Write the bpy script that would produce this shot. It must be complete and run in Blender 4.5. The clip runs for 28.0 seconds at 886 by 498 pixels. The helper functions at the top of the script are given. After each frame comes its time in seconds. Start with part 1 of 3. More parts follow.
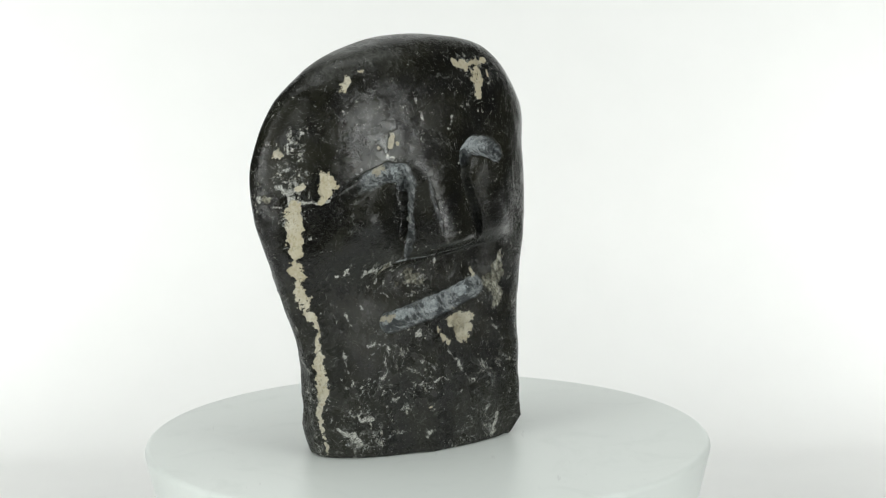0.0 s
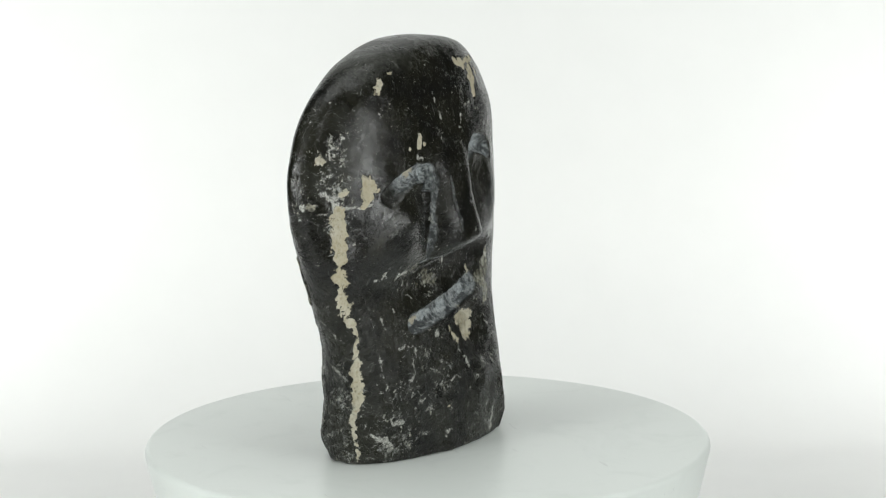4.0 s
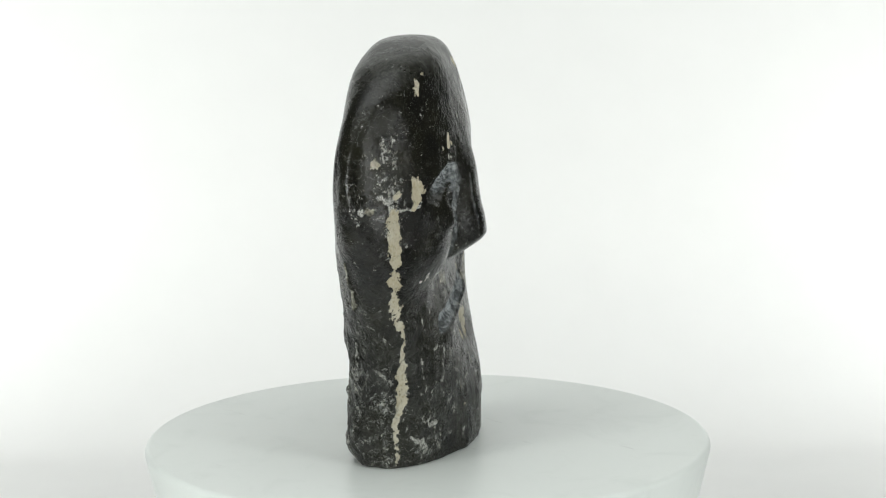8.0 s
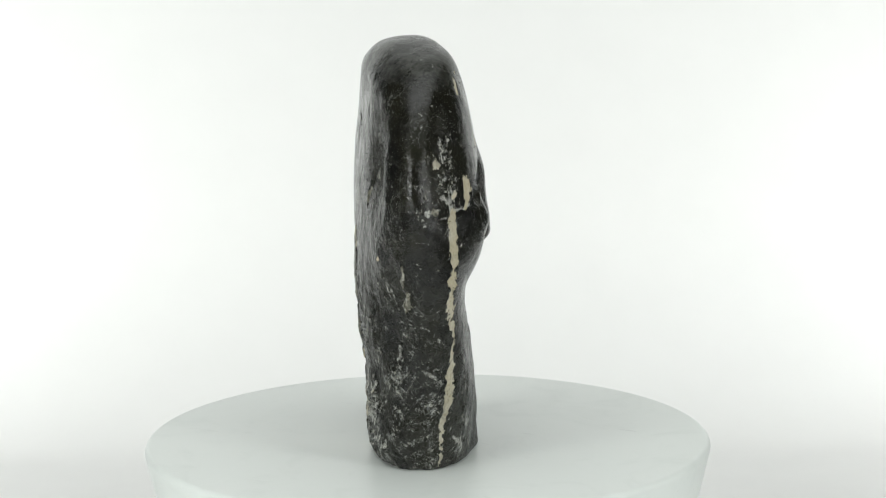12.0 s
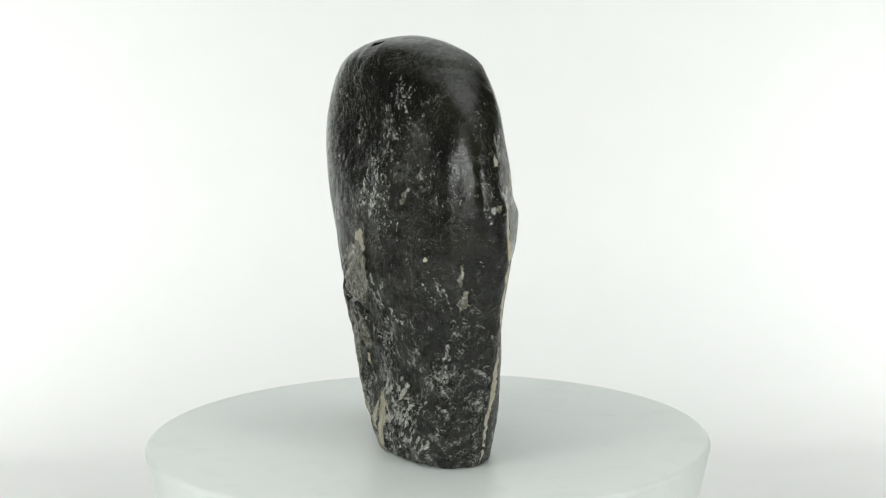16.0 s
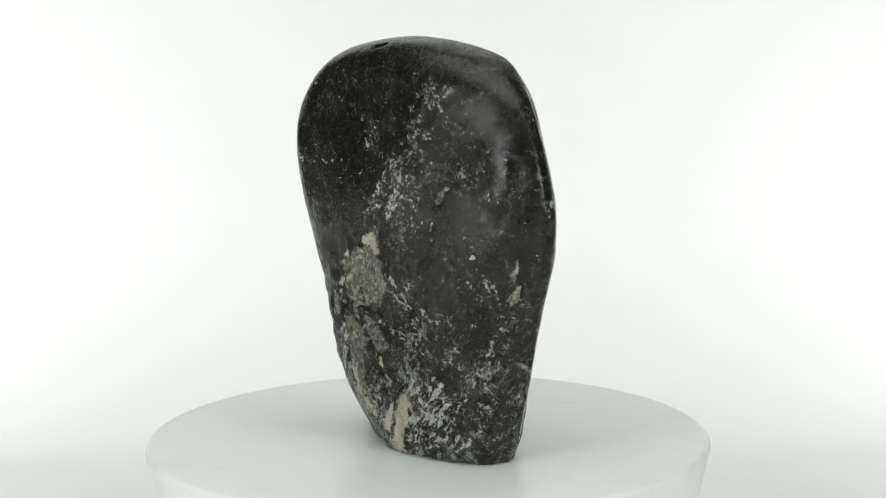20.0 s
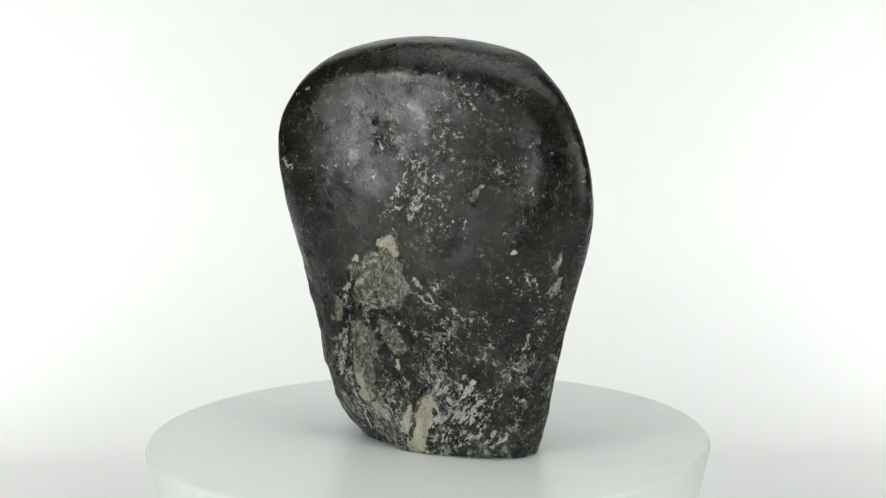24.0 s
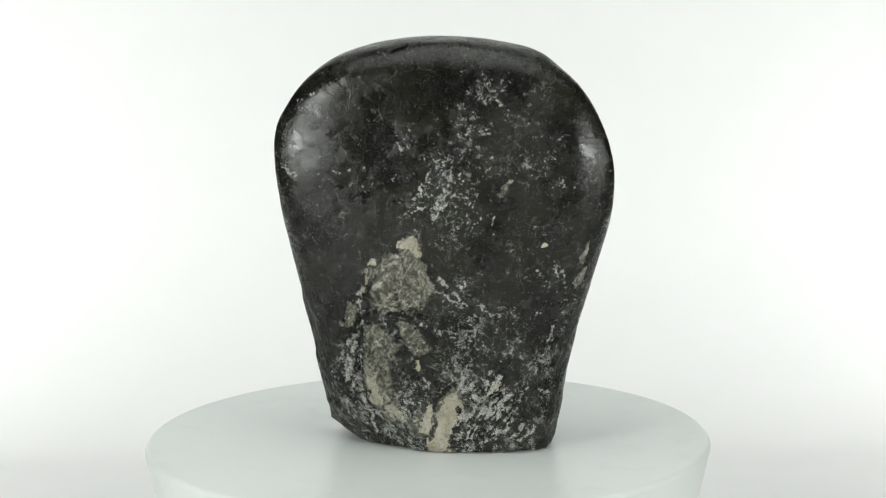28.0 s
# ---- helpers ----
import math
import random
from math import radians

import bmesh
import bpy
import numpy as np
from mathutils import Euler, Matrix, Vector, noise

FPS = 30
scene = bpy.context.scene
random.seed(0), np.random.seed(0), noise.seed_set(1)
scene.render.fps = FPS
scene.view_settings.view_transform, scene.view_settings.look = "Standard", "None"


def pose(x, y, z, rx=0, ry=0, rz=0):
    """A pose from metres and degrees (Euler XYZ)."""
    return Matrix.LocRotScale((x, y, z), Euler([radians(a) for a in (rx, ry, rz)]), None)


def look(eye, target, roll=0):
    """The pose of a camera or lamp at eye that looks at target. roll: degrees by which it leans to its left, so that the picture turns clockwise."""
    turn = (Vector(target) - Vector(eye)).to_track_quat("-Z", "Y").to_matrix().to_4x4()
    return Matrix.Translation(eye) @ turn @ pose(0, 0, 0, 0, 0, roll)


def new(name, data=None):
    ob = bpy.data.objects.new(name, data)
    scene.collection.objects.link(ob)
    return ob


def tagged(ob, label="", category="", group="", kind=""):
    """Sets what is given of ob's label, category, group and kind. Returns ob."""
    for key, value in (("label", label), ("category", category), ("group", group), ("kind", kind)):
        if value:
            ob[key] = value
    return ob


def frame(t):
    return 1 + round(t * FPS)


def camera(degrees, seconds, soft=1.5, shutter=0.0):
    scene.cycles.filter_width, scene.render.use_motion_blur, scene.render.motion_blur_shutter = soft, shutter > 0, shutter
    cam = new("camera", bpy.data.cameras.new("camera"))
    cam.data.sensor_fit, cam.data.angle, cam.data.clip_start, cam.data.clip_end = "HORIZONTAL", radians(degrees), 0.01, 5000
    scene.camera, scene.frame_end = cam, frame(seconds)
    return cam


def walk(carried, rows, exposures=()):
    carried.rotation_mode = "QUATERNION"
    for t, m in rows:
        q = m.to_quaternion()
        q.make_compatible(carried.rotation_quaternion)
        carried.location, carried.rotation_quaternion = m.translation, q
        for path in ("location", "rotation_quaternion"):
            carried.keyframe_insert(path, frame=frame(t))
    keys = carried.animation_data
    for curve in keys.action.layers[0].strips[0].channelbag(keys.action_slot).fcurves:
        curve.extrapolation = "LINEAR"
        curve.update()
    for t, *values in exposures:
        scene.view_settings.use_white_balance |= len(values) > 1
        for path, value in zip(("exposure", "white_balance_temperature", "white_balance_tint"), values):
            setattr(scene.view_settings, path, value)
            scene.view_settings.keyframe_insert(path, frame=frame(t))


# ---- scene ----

# A carved stone head turns on a white turntable in a photo studio. Metres; the turntable's top is z = 0.
cam = camera(14.55, 28.0, 1.2)
EYE = (0.0, -1.8137, 0.4659)
AIM = (0.00957, 0.0, 0.1038)
walk(cam, [(0.0, look(EYE, AIM, -0.73)), (28.0, look(EYE, AIM, -0.73))])

SPIN = 4.8035    # degrees a second
TURN = 36.0      # the head's turn at the start


# ---- world, lamps, exposure ----
world = bpy.data.worlds.new("studio_air")
scene.world = world
world.use_nodes = True
world.node_tree.nodes["Background"].inputs[0].default_value = (0.9, 0.95, 1.0, 1)
world.node_tree.nodes["Background"].inputs[1].default_value = 0.05
scene.view_settings.exposure = 0.0


def softbox(name, place, aim, w, h, power, colour=(1, 1, 1)):
    data = bpy.data.lights.new(name, "AREA")
    data.shape, data.size, data.size_y = "RECTANGLE", w, h
    data.energy, data.color = power, colour
    ob = new(name, data)
    ob.matrix_world = look(place, aim)
    return ob


softbox("left_softbox", (-0.94, -0.76, 0.25), (0, 0, 0.12), 0.27, 0.38, 8.2, (0.968, 1.0, 0.975))
softbox("right_softbox", (0.92, -0.80, 0.25), (0, 0, 0.12), 0.27, 0.38, 6.9, (0.968, 1.0, 0.975))
softbox("top_softbox", (0.0, -0.25, 1.95), (0, 0, 0), 2.3, 1.5, 22.8, (0.965, 1.0, 0.972))
for side in (-1, 1):
    # low strips on the sweep, out of view on both sides, that wash the paper from below
    softbox("backdrop_strip", (side * 0.66, 0.42, -0.15), (side * 0.60, 0.80, 0.55), 0.55, 0.10, 2.7 if side < 0 else 2.2, (0.968, 1.0, 0.972))
    # small lamps at the foot of the sweep, whose glow shows at the picture's edges
    softbox("foot_lamp", (side * 0.50, 0.60, -0.150), (side * 0.40, 0.90, -0.02), 0.16, 0.06, 0.22, (1.0, 1.0, 0.99))


# ---- materials ----
class Nodes:
    """A short hand for building node materials."""

    def __init__(self, name):
        self.mat = bpy.data.materials.new(name)
        self.mat.use_nodes = True
        self.tree = self.mat.node_tree
        self.bsdf = self.tree.nodes["Principled BSDF"]

    def add(self, kind, **values):
        n = self.tree.nodes.new(kind)
        for key, value in values.items():
            setattr(n, key, value)
        return n

    def put(self, value, socket):
        if isinstance(value, bpy.types.NodeSocket):
            self.tree.links.new(value, socket)
        else:
            socket.default_value = value

    def math(self, op, a, b=0.0, c=0.0, clamp=False):
        n = self.add("ShaderNodeMath", operation=op, use_clamp=clamp)
        for v, s in zip((a, b, c), n.inputs):
            self.put(v, s)
        return n.outputs[0]

    def vec(self, op, a, b):
        n = self.add("ShaderNodeVectorMath", operation=op)
        self.put(a, n.inputs[0])
        self.put(b, n.inputs[1])
        return n.outputs[0]

    def ramp(self, value, lo, hi, smooth=True):
        n = self.add("ShaderNodeMapRange", interpolation_type="SMOOTHSTEP" if smooth else "LINEAR")
        self.put(value, n.inputs[0])
        self.put(lo, n.inputs[1])
        self.put(hi, n.inputs[2])
        return n.outputs[0]

    def mix(self, fac, a, b):
        n = self.add("ShaderNodeMix", data_type="RGBA")
        self.put(fac, n.inputs[0])
        self.put(a, n.inputs[6])
        self.put(b, n.inputs[7])
        return n.outputs[2]

    def noise(self, where, scale, detail=4.0, rough=0.55, warp=0.0):
        n = self.add("ShaderNodeTexNoise")
        self.put(where, n.inputs["Vector"])
        n.inputs["Scale"].default_value = scale
        n.inputs["Detail"].default_value = detail
        n.inputs["Roughness"].default_value = rough
        n.inputs["Distortion"].default_value = warp
        return n.outputs[0]

    def edges(self, where, scale):
        n = self.add("ShaderNodeTexVoronoi", feature="DISTANCE_TO_EDGE")
        self.put(where, n.inputs["Vector"])
        n.inputs["Scale"].default_value = scale
        return n.outputs[0]

    def attr(self, name):
        return self.add("ShaderNodeAttribute", attribute_name=name).outputs["Fac"]

    def bump(self, height, distance, strength=1.0, normal=None):
        n = self.add("ShaderNodeBump")
        n.inputs["Strength"].default_value = strength
        n.inputs["Distance"].default_value = distance
        self.put(height, n.inputs["Height"])
        if normal is not None:
            self.put(normal, n.inputs["Normal"])
        return n.outputs[0]


def plain(name, colour, rough, grain=40.0, vary=0.06, relief=0.0002):
    m = Nodes(name)
    where = m.add("ShaderNodeTexCoord").outputs["Object"]
    n1, n2 = m.noise(where, grain), m.noise(where, grain * 0.08, 3)
    n = m.math("ADD", m.math("MULTIPLY", n1, 0.5), m.math("MULTIPLY", n2, 0.5))
    dark = tuple(c * (1 - vary) for c in colour) + (1,)
    m.put(m.mix(m.ramp(n, 0.3, 0.7), dark, (*colour, 1)), m.bsdf.inputs["Base Color"])
    m.bsdf.inputs["Roughness"].default_value = rough
    m.put(m.bump(n1, relief), m.bsdf.inputs["Normal"])
    return m.mat


def stone_material():
    """Dark, streaked serpentine with pale flecks and cream veins, polished above and rougher below."""
    m = Nodes("dark_stone")
    where = m.add("ShaderNodeTexCoord").outputs["Object"]
    cream, ochre, chalk, fleck, worn_lit, gloss = [m.attr(a) for a in ("cream", "ochre", "chalk", "fleck", "worn_lit", "gloss")]
    shaken = m.add("ShaderNodeTexNoise")
    m.put(where, shaken.inputs["Vector"])
    shaken.inputs["Scale"].default_value, shaken.inputs["Detail"].default_value = 90, 6
    shift = m.vec("SUBTRACT", shaken.outputs["Color"], (0.5, 0.5, 0.5))
    bent = m.vec("ADD", where, m.vec("MULTIPLY", shift, (0.020, 0.020, 0.020)))
    nudged = m.vec("ADD", where, m.vec("MULTIPLY", shift, (0.007, 0.007, 0.007)))
    wobble = m.noise(where, 260, 5, 0.65)
    fine = m.noise(where, 1500, 3, 0.6)
    grains = m.noise(nudged, 560, 5, 0.7)
    broad = m.noise(where, 38, 4, 0.6)
    cloud = m.noise(where, 95, 5, 0.65, 0.8)

    def turned(rx, ry, rz, stretch):
        n = m.add("ShaderNodeMapping")
        m.put(nudged, n.inputs["Vector"])
        n.inputs["Rotation"].default_value = (radians(rx), radians(ry), radians(rz))
        n.vector_type, n.inputs["Scale"].default_value = "TEXTURE", (1.0, 1.0, 1.0 / stretch)
        return n.outputs[0]

    # the stone is foliated: thin sheets that stand upright and run from side to side
    sheets = m.vec("MULTIPLY", nudged, (1.0, 3.2, 0.8))
    streak = m.noise(sheets, 250, 6, 0.7, 0.4)
    slanted = m.noise(turned(12, -38, 0, 0.22), 420, 5, 0.7, 0.3)
    calm = m.ramp(m.noise(sheets, 24, 3, 0.55), 0.46, 0.60)

    ground = m.mix(m.ramp(broad, 0.35, 0.68), (0.0066, 0.0067, 0.0060, 1), (0.0170, 0.0168, 0.0108, 1))
    ground = m.mix(m.math("MULTIPLY", m.ramp(cloud, 0.47, 0.72), 0.7), ground, (0.0200, 0.0203, 0.0163, 1))
    ground = m.mix(m.math("MULTIPLY", m.ramp(grains, 0.53, 0.66), m.math("SUBTRACT", 0.62, m.math("MULTIPLY", gloss, 0.34))), ground, (0.066, 0.067, 0.058, 1))
    # stone left unpolished is dustier
    dust = m.math("MULTIPLY", m.math("SUBTRACT", 1.0, gloss), m.ramp(m.math("ADD", m.math("MULTIPLY", cloud, 0.5), m.math("MULTIPLY", grains, 0.5)), 0.36, 0.60))
    patch = m.ramp(m.noise(nudged, 58, 4, 0.6, 0.6), 0.43, 0.58)
    dust = m.math("MULTIPLY", dust, m.math("ADD", 0.15, m.math("MULTIPLY", patch, 0.85)))
    ground = m.mix(m.math("MULTIPLY", m.math("MULTIPLY", m.attr("crown"), m.ramp(grains, 0.40, 0.62)), 0.75), ground, (0.075, 0.077, 0.066, 1))
    ground = m.mix(m.math("MULTIPLY", dust, m.math("ADD", 0.36, m.math("MULTIPLY", fleck, 0.45))), ground, (0.052, 0.0525, 0.046, 1))
    # wisps: thin pale streaks, more where the stone is crystalline
    clump = m.noise(nudged, 210, 4, 0.65)
    for source, start, span in ((streak, 0.665, 0.10), (slanted, 0.665, 0.12)):
        begin = m.math("SUBTRACT", m.math("ADD", start, m.math("MULTIPLY", gloss, 0.03)), m.math("MULTIPLY", fleck, span))
        wisp = m.math("MULTIPLY", m.ramp(source, begin, m.math("ADD", begin, 0.06)), m.ramp(grains, 0.40, 0.56))
        ground = m.mix(m.math("MULTIPLY", wisp, 0.85), ground, (0.34, 0.35, 0.335, 1))
    # scribbles: short pale strokes that lie another way in each grain of the stone
    grain_of = m.add("ShaderNodeTexVoronoi")
    m.put(bent, grain_of.inputs["Vector"])
    grain_of.inputs["Scale"].default_value = 62
    pick = m.add("ShaderNodeSeparateColor")
    m.put(grain_of.outputs["Color"], pick.inputs[0])
    for low, high, rx, ry, rz in ((0.0, 0.36, 20, 82, 10), (0.33, 0.70, 70, 15, 30), (0.67, 1.01, -35, 55, -20)):
        stroke = m.noise(turned(rx, ry, rz, 0.13), 560, 3, 0.6)
        here = m.math("MULTIPLY", m.math("GREATER_THAN", pick.outputs[0], low), m.math("LESS_THAN", pick.outputs[0], high))
        begin = m.math("SUBTRACT", m.math("ADD", 0.60, m.math("MULTIPLY", gloss, 0.075)), m.math("MULTIPLY", fleck, 0.06))
        stroke = m.math("MULTIPLY", m.ramp(stroke, begin, m.math("ADD", begin, 0.05)), m.math("MULTIPLY", here, m.ramp(clump, 0.44, 0.58)))
        stroke = m.math("MULTIPLY", stroke, m.math("MAXIMUM", calm, fleck))
        ground = m.mix(m.math("MULTIPLY", stroke, 0.8), ground, (0.30, 0.31, 0.29, 1))
    # pale threads, few and broken
    for scale, width in ((60, 0.008), (118, 0.011)):
        n = m.noise(nudged, scale, 4, 0.55, 0.8)
        thread = m.math("SUBTRACT", 1.0, m.ramp(m.math("ABSOLUTE", m.math("SUBTRACT", n, 0.5)), 0.0, width))
        begin = m.math("SUBTRACT", m.math("ADD", 0.545, m.math("MULTIPLY", gloss, 0.115)), m.math("MULTIPLY", fleck, 0.08))
        thread = m.math("MULTIPLY", thread, m.ramp(clump, begin, m.math("ADD", begin, 0.07)))
        ground = m.mix(m.math("MULTIPLY", thread, 0.75 if scale < 100 else 0.5), ground, (0.34, 0.35, 0.32, 1))
    # salt: single bright grains
    salt = m.noise(where, 1250, 2, 0.5)
    begin = m.math("SUBTRACT", m.math("ADD", 0.70, m.math("MULTIPLY", gloss, 0.06)), m.math("ADD", m.math("MULTIPLY", fleck, 0.05), m.math("MULTIPLY", m.math("SUBTRACT", clump, 0.5), 0.35)))
    ground = m.mix(m.math("MULTIPLY", m.ramp(salt, begin, m.math("ADD", begin, 0.03)), 0.85), ground, (0.38, 0.385, 0.35, 1))
    # crystals with straight edges, in greys, thick where the stone is flecked
    for scale, rx, ry, stretch, limit in ((760, 10, -30, 0.55, 1.14), (1350, 15, 40, 0.6, 1.11)):
        n = m.add("ShaderNodeTexVoronoi")
        m.put(turned(rx, ry, 0, stretch), n.inputs["Vector"])
        n.inputs["Scale"].default_value = scale
        tone = m.add("ShaderNodeSeparateColor")
        m.put(n.outputs["Color"], tone.inputs[0])
        begin = m.math("SUBTRACT", limit, m.math("MULTIPLY", fleck, 0.24))
        begin = m.math("SUBTRACT", begin, m.math("MULTIPLY", m.math("SUBTRACT", clump, 0.5), 0.75))
        chip = m.math("MULTIPLY", m.ramp(tone.outputs[0], begin, m.math("ADD", begin, 0.02)), m.ramp(clump, 0.45, 0.55))
        ground = m.mix(m.math("MULTIPLY", chip, 0.9), ground, m.mix(tone.outputs[1], (0.045, 0.047, 0.039, 1), (0.44, 0.435, 0.37, 1)))
    # crumbs of crystal, single and in clusters
    crumb = m.noise(nudged, 950, 5, 0.75)
    crumb = m.math("ADD", m.math("MULTIPLY", crumb, 0.55), m.math("MULTIPLY", clump, 0.45))
    begin = m.math("SUBTRACT", m.math("ADD", 0.603, m.math("MULTIPLY", gloss, 0.021)), m.math("MULTIPLY", fleck, 0.062))
    shown = m.ramp(crumb, begin, m.math("ADD", begin, 0.018))
    ground = m.mix(shown, ground, m.mix(m.ramp(wobble, 0.35, 0.62), (0.13, 0.138, 0.134, 1), (0.52, 0.52, 0.475, 1)))
    # hair-thin healed cracks
    crack = m.math("SUBTRACT", 1.0, m.ramp(m.edges(bent, 34), 0.0, 0.014))
    crack = m.math("MULTIPLY", crack, m.ramp(cloud, 0.44, 0.60))
    second = m.math("SUBTRACT", 1.0, m.ramp(m.edges(bent, 80), 0.0, 0.018))
    second = m.math("MULTIPLY", second, m.ramp(broad, 0.50, 0.62))
    crack = m.math("MULTIPLY", m.math("MAXIMUM", crack, second), m.ramp(wobble, 0.38, 0.60))
    crack = m.math("MULTIPLY", crack, m.math("SUBTRACT", 1.0, m.math("MULTIPLY", gloss, 0.55)))
    ground = m.mix(m.math("MULTIPLY", crack, 0.6), ground, (0.30, 0.31, 0.285, 1))
    # tool cuts: dull, rubbed through in places; bluish top light is put into their blue-grey
    rub = m.ramp(m.math("ADD", m.math("MULTIPLY", slanted, 0.5), m.math("MULTIPLY", cloud, 0.5)), 0.45, 0.55)
    dusty_lit = m.mix(rub, (0.12, 0.134, 0.142, 1), m.mix(m.ramp(grains, 0.42, 0.62), (0.29, 0.315, 0.325, 1), (0.56, 0.585, 0.585, 1)))
    ground = m.mix(m.math("MULTIPLY", m.ramp(worn_lit, 0.1, 0.7), m.math("ADD", 0.58, m.math("MULTIPLY", rub, 0.38))), ground, dusty_lit)
    # ochre fibrous patches
    och = m.ramp(m.math("ADD", ochre, m.math("MULTIPLY", m.math("SUBTRACT", cloud, 0.5), 3.2)), -0.10, 0.35)
    och = m.math("MULTIPLY", och, m.math("ADD", 0.40, m.math("MULTIPLY", m.math("MULTIPLY", m.ramp(slanted, 0.36, 0.58), m.ramp(clump, 0.36, 0.55)), 0.72)))
    fibre = m.mix(m.ramp(grains, 0.40, 0.62), (0.155, 0.15, 0.112, 1), (0.56, 0.54, 0.43, 1))
    fibre = m.mix(m.math("MULTIPLY", m.ramp(slanted, 0.55, 0.63), 0.85), fibre, (0.64, 0.63, 0.55, 1))
    fibre = m.mix(m.math("MULTIPLY", m.ramp(m.noise(turned(10, 30, 0, 0.2), 300, 4, 0.6), 0.56, 0.64), 0.7), fibre, (0.07, 0.07, 0.055, 1))
    ground = m.mix(m.math("MULTIPLY", och, 0.9), ground, fibre)
    # chalky crystal bands and healed cracks, broken into grains
    torn = m.math("ADD", chalk, m.math("MULTIPLY", m.math("SUBTRACT", grains, 0.5), 2.4))
    torn = m.math("ADD", torn, m.math("MULTIPLY", m.math("SUBTRACT", wobble, 0.5), 2.2))
    chalky = m.mix(m.ramp(fine, 0.38, 0.62), (0.18, 0.182, 0.165, 1), (0.64, 0.64, 0.585, 1))
    # inside the cuts the chalk is bluer and brighter, with top light in its colour
    chalky = m.mix(m.math("MULTIPLY", m.ramp(worn_lit, 0.2, 0.8), 0.85), chalky, m.mix(m.ramp(grains, 0.40, 0.60), (0.30, 0.34, 0.36, 1), (0.62, 0.665, 0.68, 1)))
    ground = m.mix(m.math("MULTIPLY", m.ramp(torn, -0.15, 0.25), 0.95), ground, chalky)
    # cream veins with ragged borders
    ragged = m.math("ADD", cream, m.math("MULTIPLY", m.math("SUBTRACT", wobble, 0.5), 2.1))
    ragged = m.math("ADD", ragged, m.math("MULTIPLY", m.math("SUBTRACT", cloud, 0.5), 1.4))
    ragged = m.math("ADD", ragged, m.math("MULTIPLY", m.math("SUBTRACT", grains, 0.5), 1.5))
    pale = m.ramp(ragged, 0.0, 0.14)
    ivory = m.mix(m.ramp(broad, 0.4, 0.6), (0.50, 0.455, 0.325, 1), (0.60, 0.57, 0.465, 1))
    ivory = m.mix(m.math("MULTIPLY", m.ramp(grains, 0.47, 0.66), 0.7), ivory, (0.34, 0.285, 0.17, 1))
    ivory = m.mix(m.math("MULTIPLY", m.ramp(slanted, 0.57, 0.68), 0.6), ivory, (0.12, 0.115, 0.09, 1))
    ivory = m.mix(m.math("MULTIPLY", m.ramp(crumb, 0.56, 0.62), 0.6), ivory, (0.72, 0.70, 0.60, 1))
    m.put(m.mix(pale, ground, ivory), m.bsdf.inputs["Base Color"])

    dull = m.math("ADD", m.math("SUBTRACT", m.math("MULTIPLY", gloss, -0.14), m.math("MULTIPLY", fleck, 0.05)), 0.365)
    dull = m.math("ADD", dull, m.math("MULTIPLY", m.math("SUBTRACT", wobble, 0.5), 0.16))
    dull = m.math("ADD", dull, m.math("MULTIPLY", m.math("SUBTRACT", patch, 0.65), 0.10))
    dull = m.math("MAXIMUM", dull, m.math("MULTIPLY", pale, 0.62))
    dull = m.math("MAXIMUM", dull, m.math("MULTIPLY", worn_lit, 0.62))
    dull = m.math("ADD", dull, m.math("MULTIPLY", m.attr("crown"), 0.14))
    m.put(dull, m.bsdf.inputs["Roughness"])
    m.put(m.math("ADD", 1.31, m.math("MULTIPLY", gloss, 0.13)), m.bsdf.inputs["IOR"])
    rough_part = m.math("SUBTRACT", 1.06, gloss)
    ridge = m.math("SUBTRACT", 1.0, m.math("ABSOLUTE", m.math("MULTIPLY", m.math("SUBTRACT", m.noise(nudged, 170, 5, 0.62), 0.5), 5.0)))
    facets = m.add("ShaderNodeTexVoronoi")
    m.put(turned(10, -25, 0, 0.6), facets.inputs["Vector"])
    facets.inputs["Scale"].default_value = 150
    height = m.math("ADD", m.math("MULTIPLY", ridge, 0.26), m.math("MULTIPLY", grains, 0.26))
    height = m.math("ADD", height, m.math("MULTIPLY", streak, 0.10))
    height = m.math("ADD", height, m.math("MULTIPLY", facets.outputs["Distance"], 0.9))
    height = m.math("MULTIPLY", height, m.math("ADD", rough_part, m.math("ADD", m.math("MULTIPLY", fleck, 0.35), m.math("MULTIPLY", och, 0.7))))
    normal = m.bump(height, 0.0021, 0.9)
    # a skin of scratches and dimples that stays under the polish
    scratch = m.edges(turned(30, 65, 20, 0.22), 420)
    scuff = m.math("ADD", m.math("MULTIPLY", fine, 0.5), m.math("MULTIPLY", grains, 1.0))
    scuff = m.math("ADD", scuff, m.math("MULTIPLY", m.ramp(scratch, 0.0, 0.06), 0.25))
    scuff = m.math("SUBTRACT", scuff, m.math("MULTIPLY", crack, 0.8))
    scuff = m.math("MULTIPLY", scuff, m.math("ADD", rough_part, m.math("ADD", 0.35, m.math("MULTIPLY", m.ramp(cloud, 0.42, 0.60), 0.55))))
    normal = m.bump(scuff, 0.00022, 0.8, normal)
    m.put(normal, m.bsdf.inputs["Normal"])
    return m.mat


